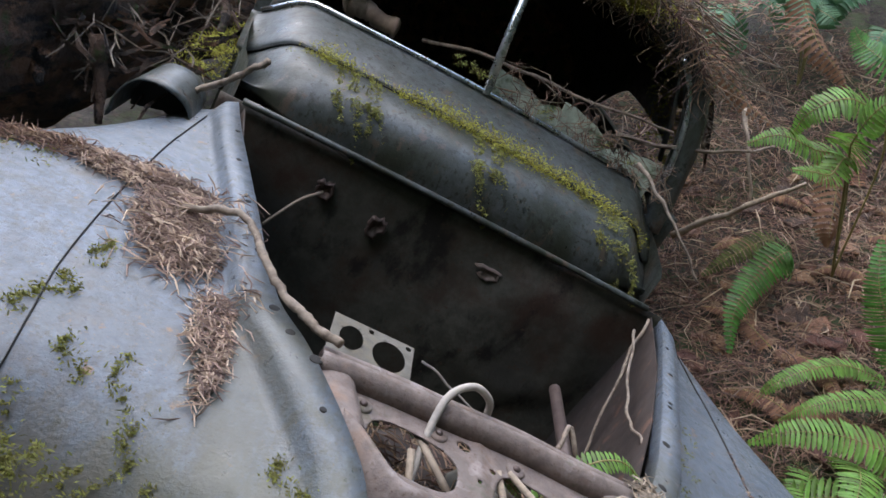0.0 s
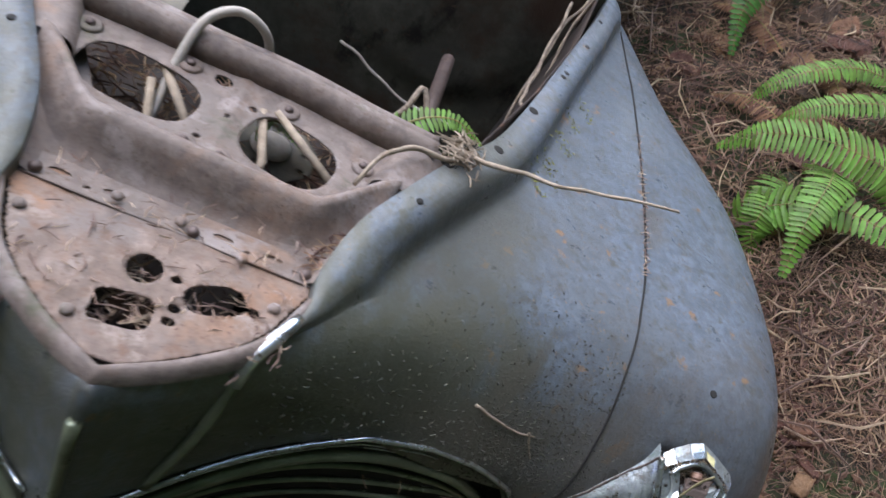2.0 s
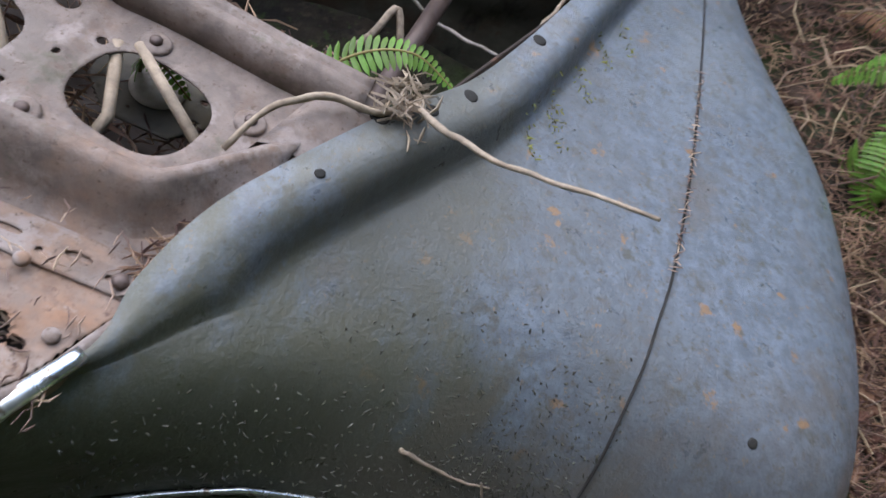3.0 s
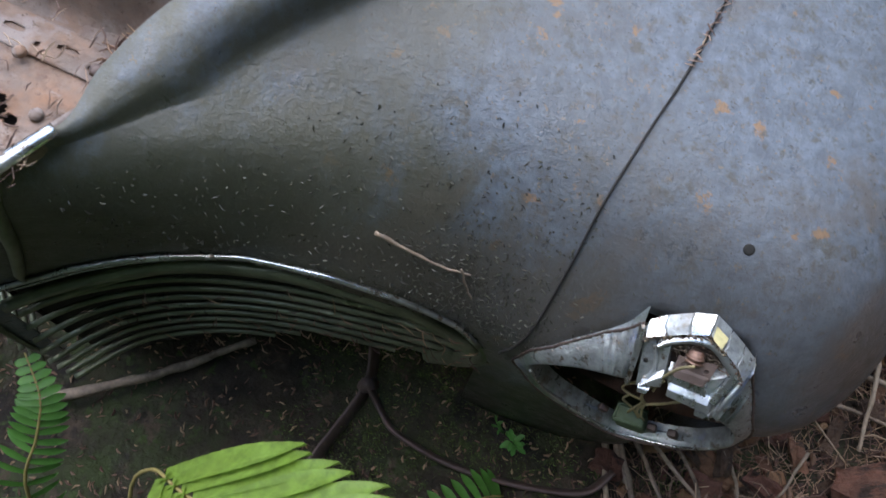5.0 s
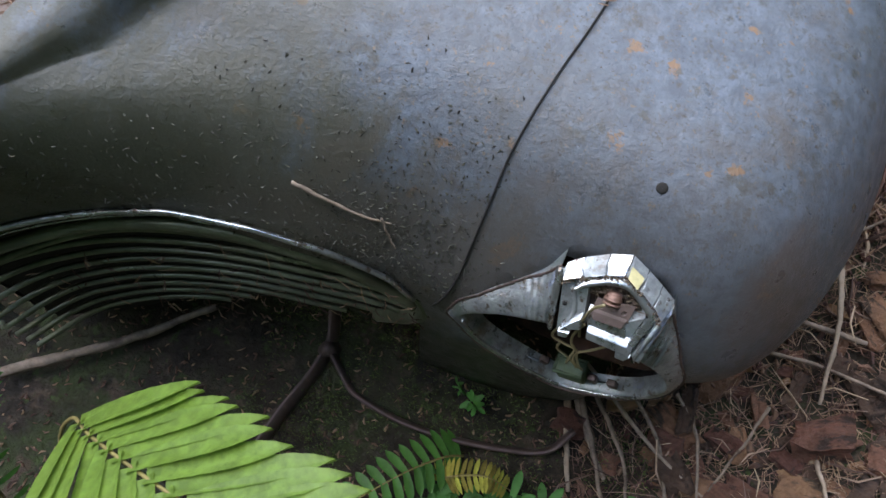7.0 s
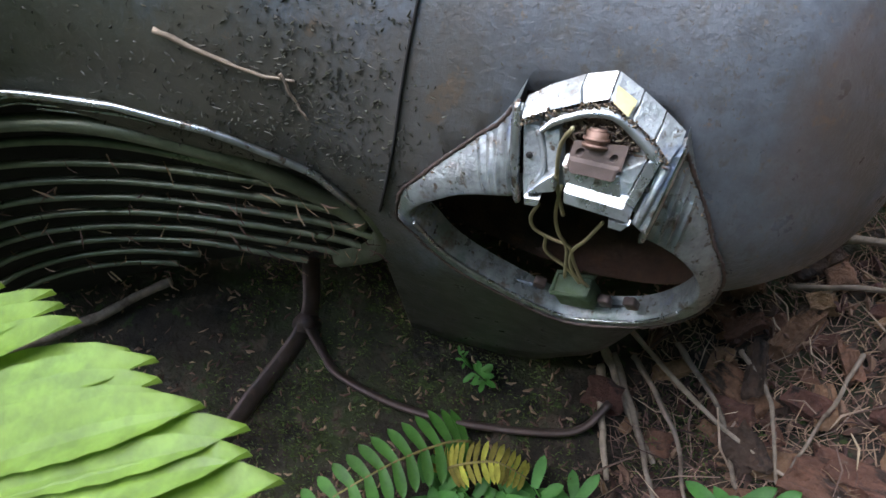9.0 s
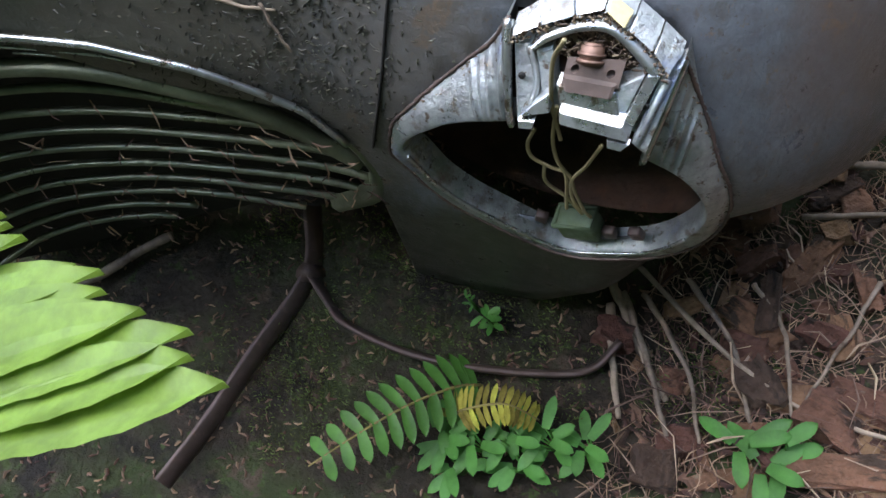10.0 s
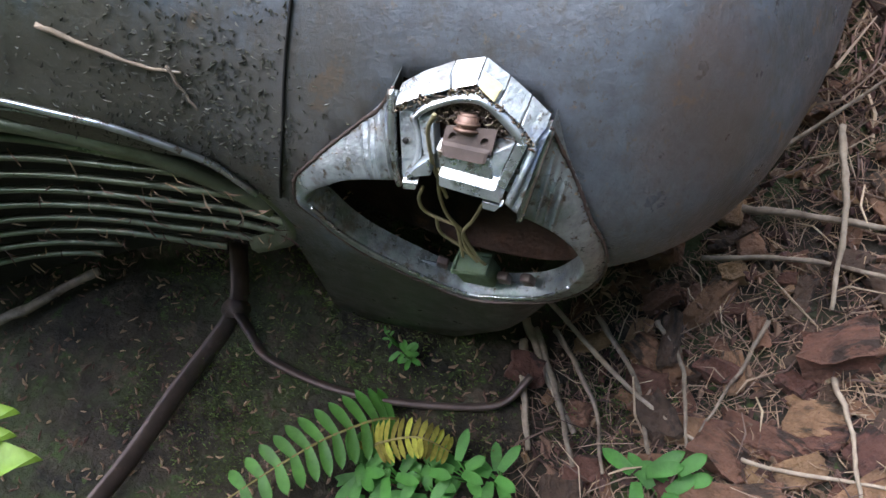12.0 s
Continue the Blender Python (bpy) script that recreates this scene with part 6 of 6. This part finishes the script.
# roots and moss over the roof
mat_spots, root_spots = [], []
q = random.Random(8)
for i in range(420):
    u = q.random()
    x = -0.62 + 1.30 * u
    y = 1.93 + 0.5 * q.random()
    z = 0.70 + 0.04 * q.random() - 0.42 * abs(x / 0.66) ** 5
    mat_spots.append((cw((x, y, z)), 0.03, 12))
for i in range(3200):
    x = -0.55 + 1.22 * q.random()
    z = 0.68 - 0.40 * abs(x / 0.68) ** 5
    root_spots.append((cw((x, 1.90 + 0.3 * q.random(), z + 0.02)) + Vector((0, 0, -0.16 * q.random() ** 2)), (0, -1, 0.1)))
moss("roof_moss", mat_spots, 0.012, MOSS, 21, "yellow-green moss cushion over the roof edge")
litter("root_mat", root_spots, 0.085, 0.0032, TWIG, 22, "mat of thin brown roots hanging over the roof edge", "roots", 0.03)
strings = []
for i in range(170):
    x0 = q.uniform(-0.5, 0.72)
    z0 = 0.70 - 0.40 * abs(x0 / 0.70) ** 5
    a = cw((x0, 1.86 + 0.12 * q.random(), z0 + 0.03))
    run = q.uniform(-0.12, 0.25)
    ln = 0.16 * q.random() ** 2 + 0.03
    pts = [a, a + Vector((run * 0.5, -0.05 * q.random(), -0.02 - 0.3 * run)), a + Vector((run, -0.07 * q.random(), -0.5 * ln - 0.5 * run)), a + Vector((run * 1.1 + q.gauss(0, 0.02), -0.06 * q.random(), -ln - 0.5 * run))]
    strings.append(tube([Vector(p) for p in cr(pts, 9)], q.uniform(0.0012, 0.0035), 0.001, sides=5, caps=False))
tagged(part("hanging_roots", merge(strings), TWIG), "thin brown roots hanging from the roof edge", "roots", kind="stuff")
slivers = []
for i in range(200):
    p = cw((q.uniform(-1.15, -0.74), q.uniform(1.15, 2.3), q.uniform(-0.14, 0.0)))
    slivers.append((p, (0.3, -0.5, 0.8)))
litter("wood_debris", slivers, 0.15, 0.011, WOOD, 24, "splintered rotten wood beside the log", "debris", 0.05)
litter("wood_twigs", slivers[:130], 0.15, 0.004, TWIG, 25, "thin twigs lying beside the log", "litter", 0.08)
moss("log_moss", [(cw((q.uniform(-0.80, -0.70), q.uniform(1.4, 1.9), q.uniform(-0.05, 0.02))), 0.012, 25) for _ in range(60)], 0.006, MOSS, 26, "green moss along the cowl side")
hump = []
for a in np.linspace(-1, 1, 30):
    hump.append([cw((a * 0.78, y, 0.67 - 0.42 * abs(a) ** 4 + 0.16 * math.sin(min(1, (y - 1.94) / 0.5) * 1.5) + 0.05 * noise.noise((a * 4, y * 4, 1)))) for y in np.linspace(1.95, 3.9, 30)])
tagged(part("soil_hump", grid(hump), WOOD), "mound of soil and roots heaped on the roof", "mound", kind="structure")
litter("hump_litter", [((p[0], p[1], p[2]), (0, 0, 1)) for p in [cw((q.uniform(-0.75, 0.8), q.uniform(1.95, 3.3), 0.76 + 0.05 * q.random() - 0.0)) for _ in range(1500)]], 0.12, 0.004, NEEDLES, 23, "dry needles and roots on the mound", "litter", 0.03)

# twigs and moss over the broken panes
over = []
for i in range(90):
    x = 0.0 + 0.62 * q.random()
    over.append((cw((x, 1.70 + 0.05 * q.random(), 0.215 - 0.05 * (x / 0.6) ** 2 + 0.10 * q.random() ** 1.5)), (0.1, -0.9, 0.5)))
litter("pane_twigs", over, 0.11, 0.0035, TWIG, 51, "thin twigs and bark caught on the broken panes", "litter", 0.02)
litter("pane_needles", [over[i % 90] for i in range(170)], 0.05, 0.003, NEEDLES, 52, "dry needles caught along the windscreen base", "litter", 0.02)
moss("pane_moss", [(cw((x, 1.71, 0.235 - 0.04 * x + 0.03 * q.random())), 0.010, 34) for x in (-0.16, -0.14, -0.12, -0.10, -0.08, -0.06, 0.13, 0.15, 0.16, 0.35, 0.44)], 0.005, HMOSS, 53, "moss tufts along the windscreen base")
curtain = []
for i in range(330):
    x0 = q.uniform(-0.16, 0.56)
    z0 = 0.66 - 0.42 * abs(x0 / 0.68) ** 5
    a = cw((x0, 1.84 + 0.10 * q.random(), z0 + 0.03 * q.random()))
    ln = 0.02 + 0.12 * q.random() ** 2
    sway = q.gauss(0.02, 0.08)
    pts = [a, a + Vector((sway * 0.4, -0.02 * q.random(), -0.3 * ln)), a + Vector((sway, -0.03 * q.random(), -0.7 * ln)), a + Vector((sway + q.gauss(0, 0.02), -0.03 * q.random(), -ln))]
    curtain.append(tube([Vector(p) for p in cr(pts, 8)], q.uniform(0.0010, 0.0026), 0.0008, sides=4, caps=False))
tagged(part("root_curtain", merge(curtain), NEEDLES), "dense fringe of fine brown roots under the roof edge", "roots", kind="stuff")
moss("roof_edge_moss", [(cw((q.gauss(0.22, 0.07), 1.86 + 0.04 * q.random(), 0.60 + 0.06 * q.random())), 0.014, 26) for _ in range(120)], 0.007, MOSS, 54, "yellow-green moss on the roof edge")
twig_thing([cw(p) for p in [(-0.52, 2.0, 0.185), (-0.45, 1.98, 0.20), (-0.34, 1.97, 0.20)]], 0.034, 0.028, TAN, "pale brown broken branch lying inside the cabin", name="branch", category="branch", seed=91, wob=0.01)
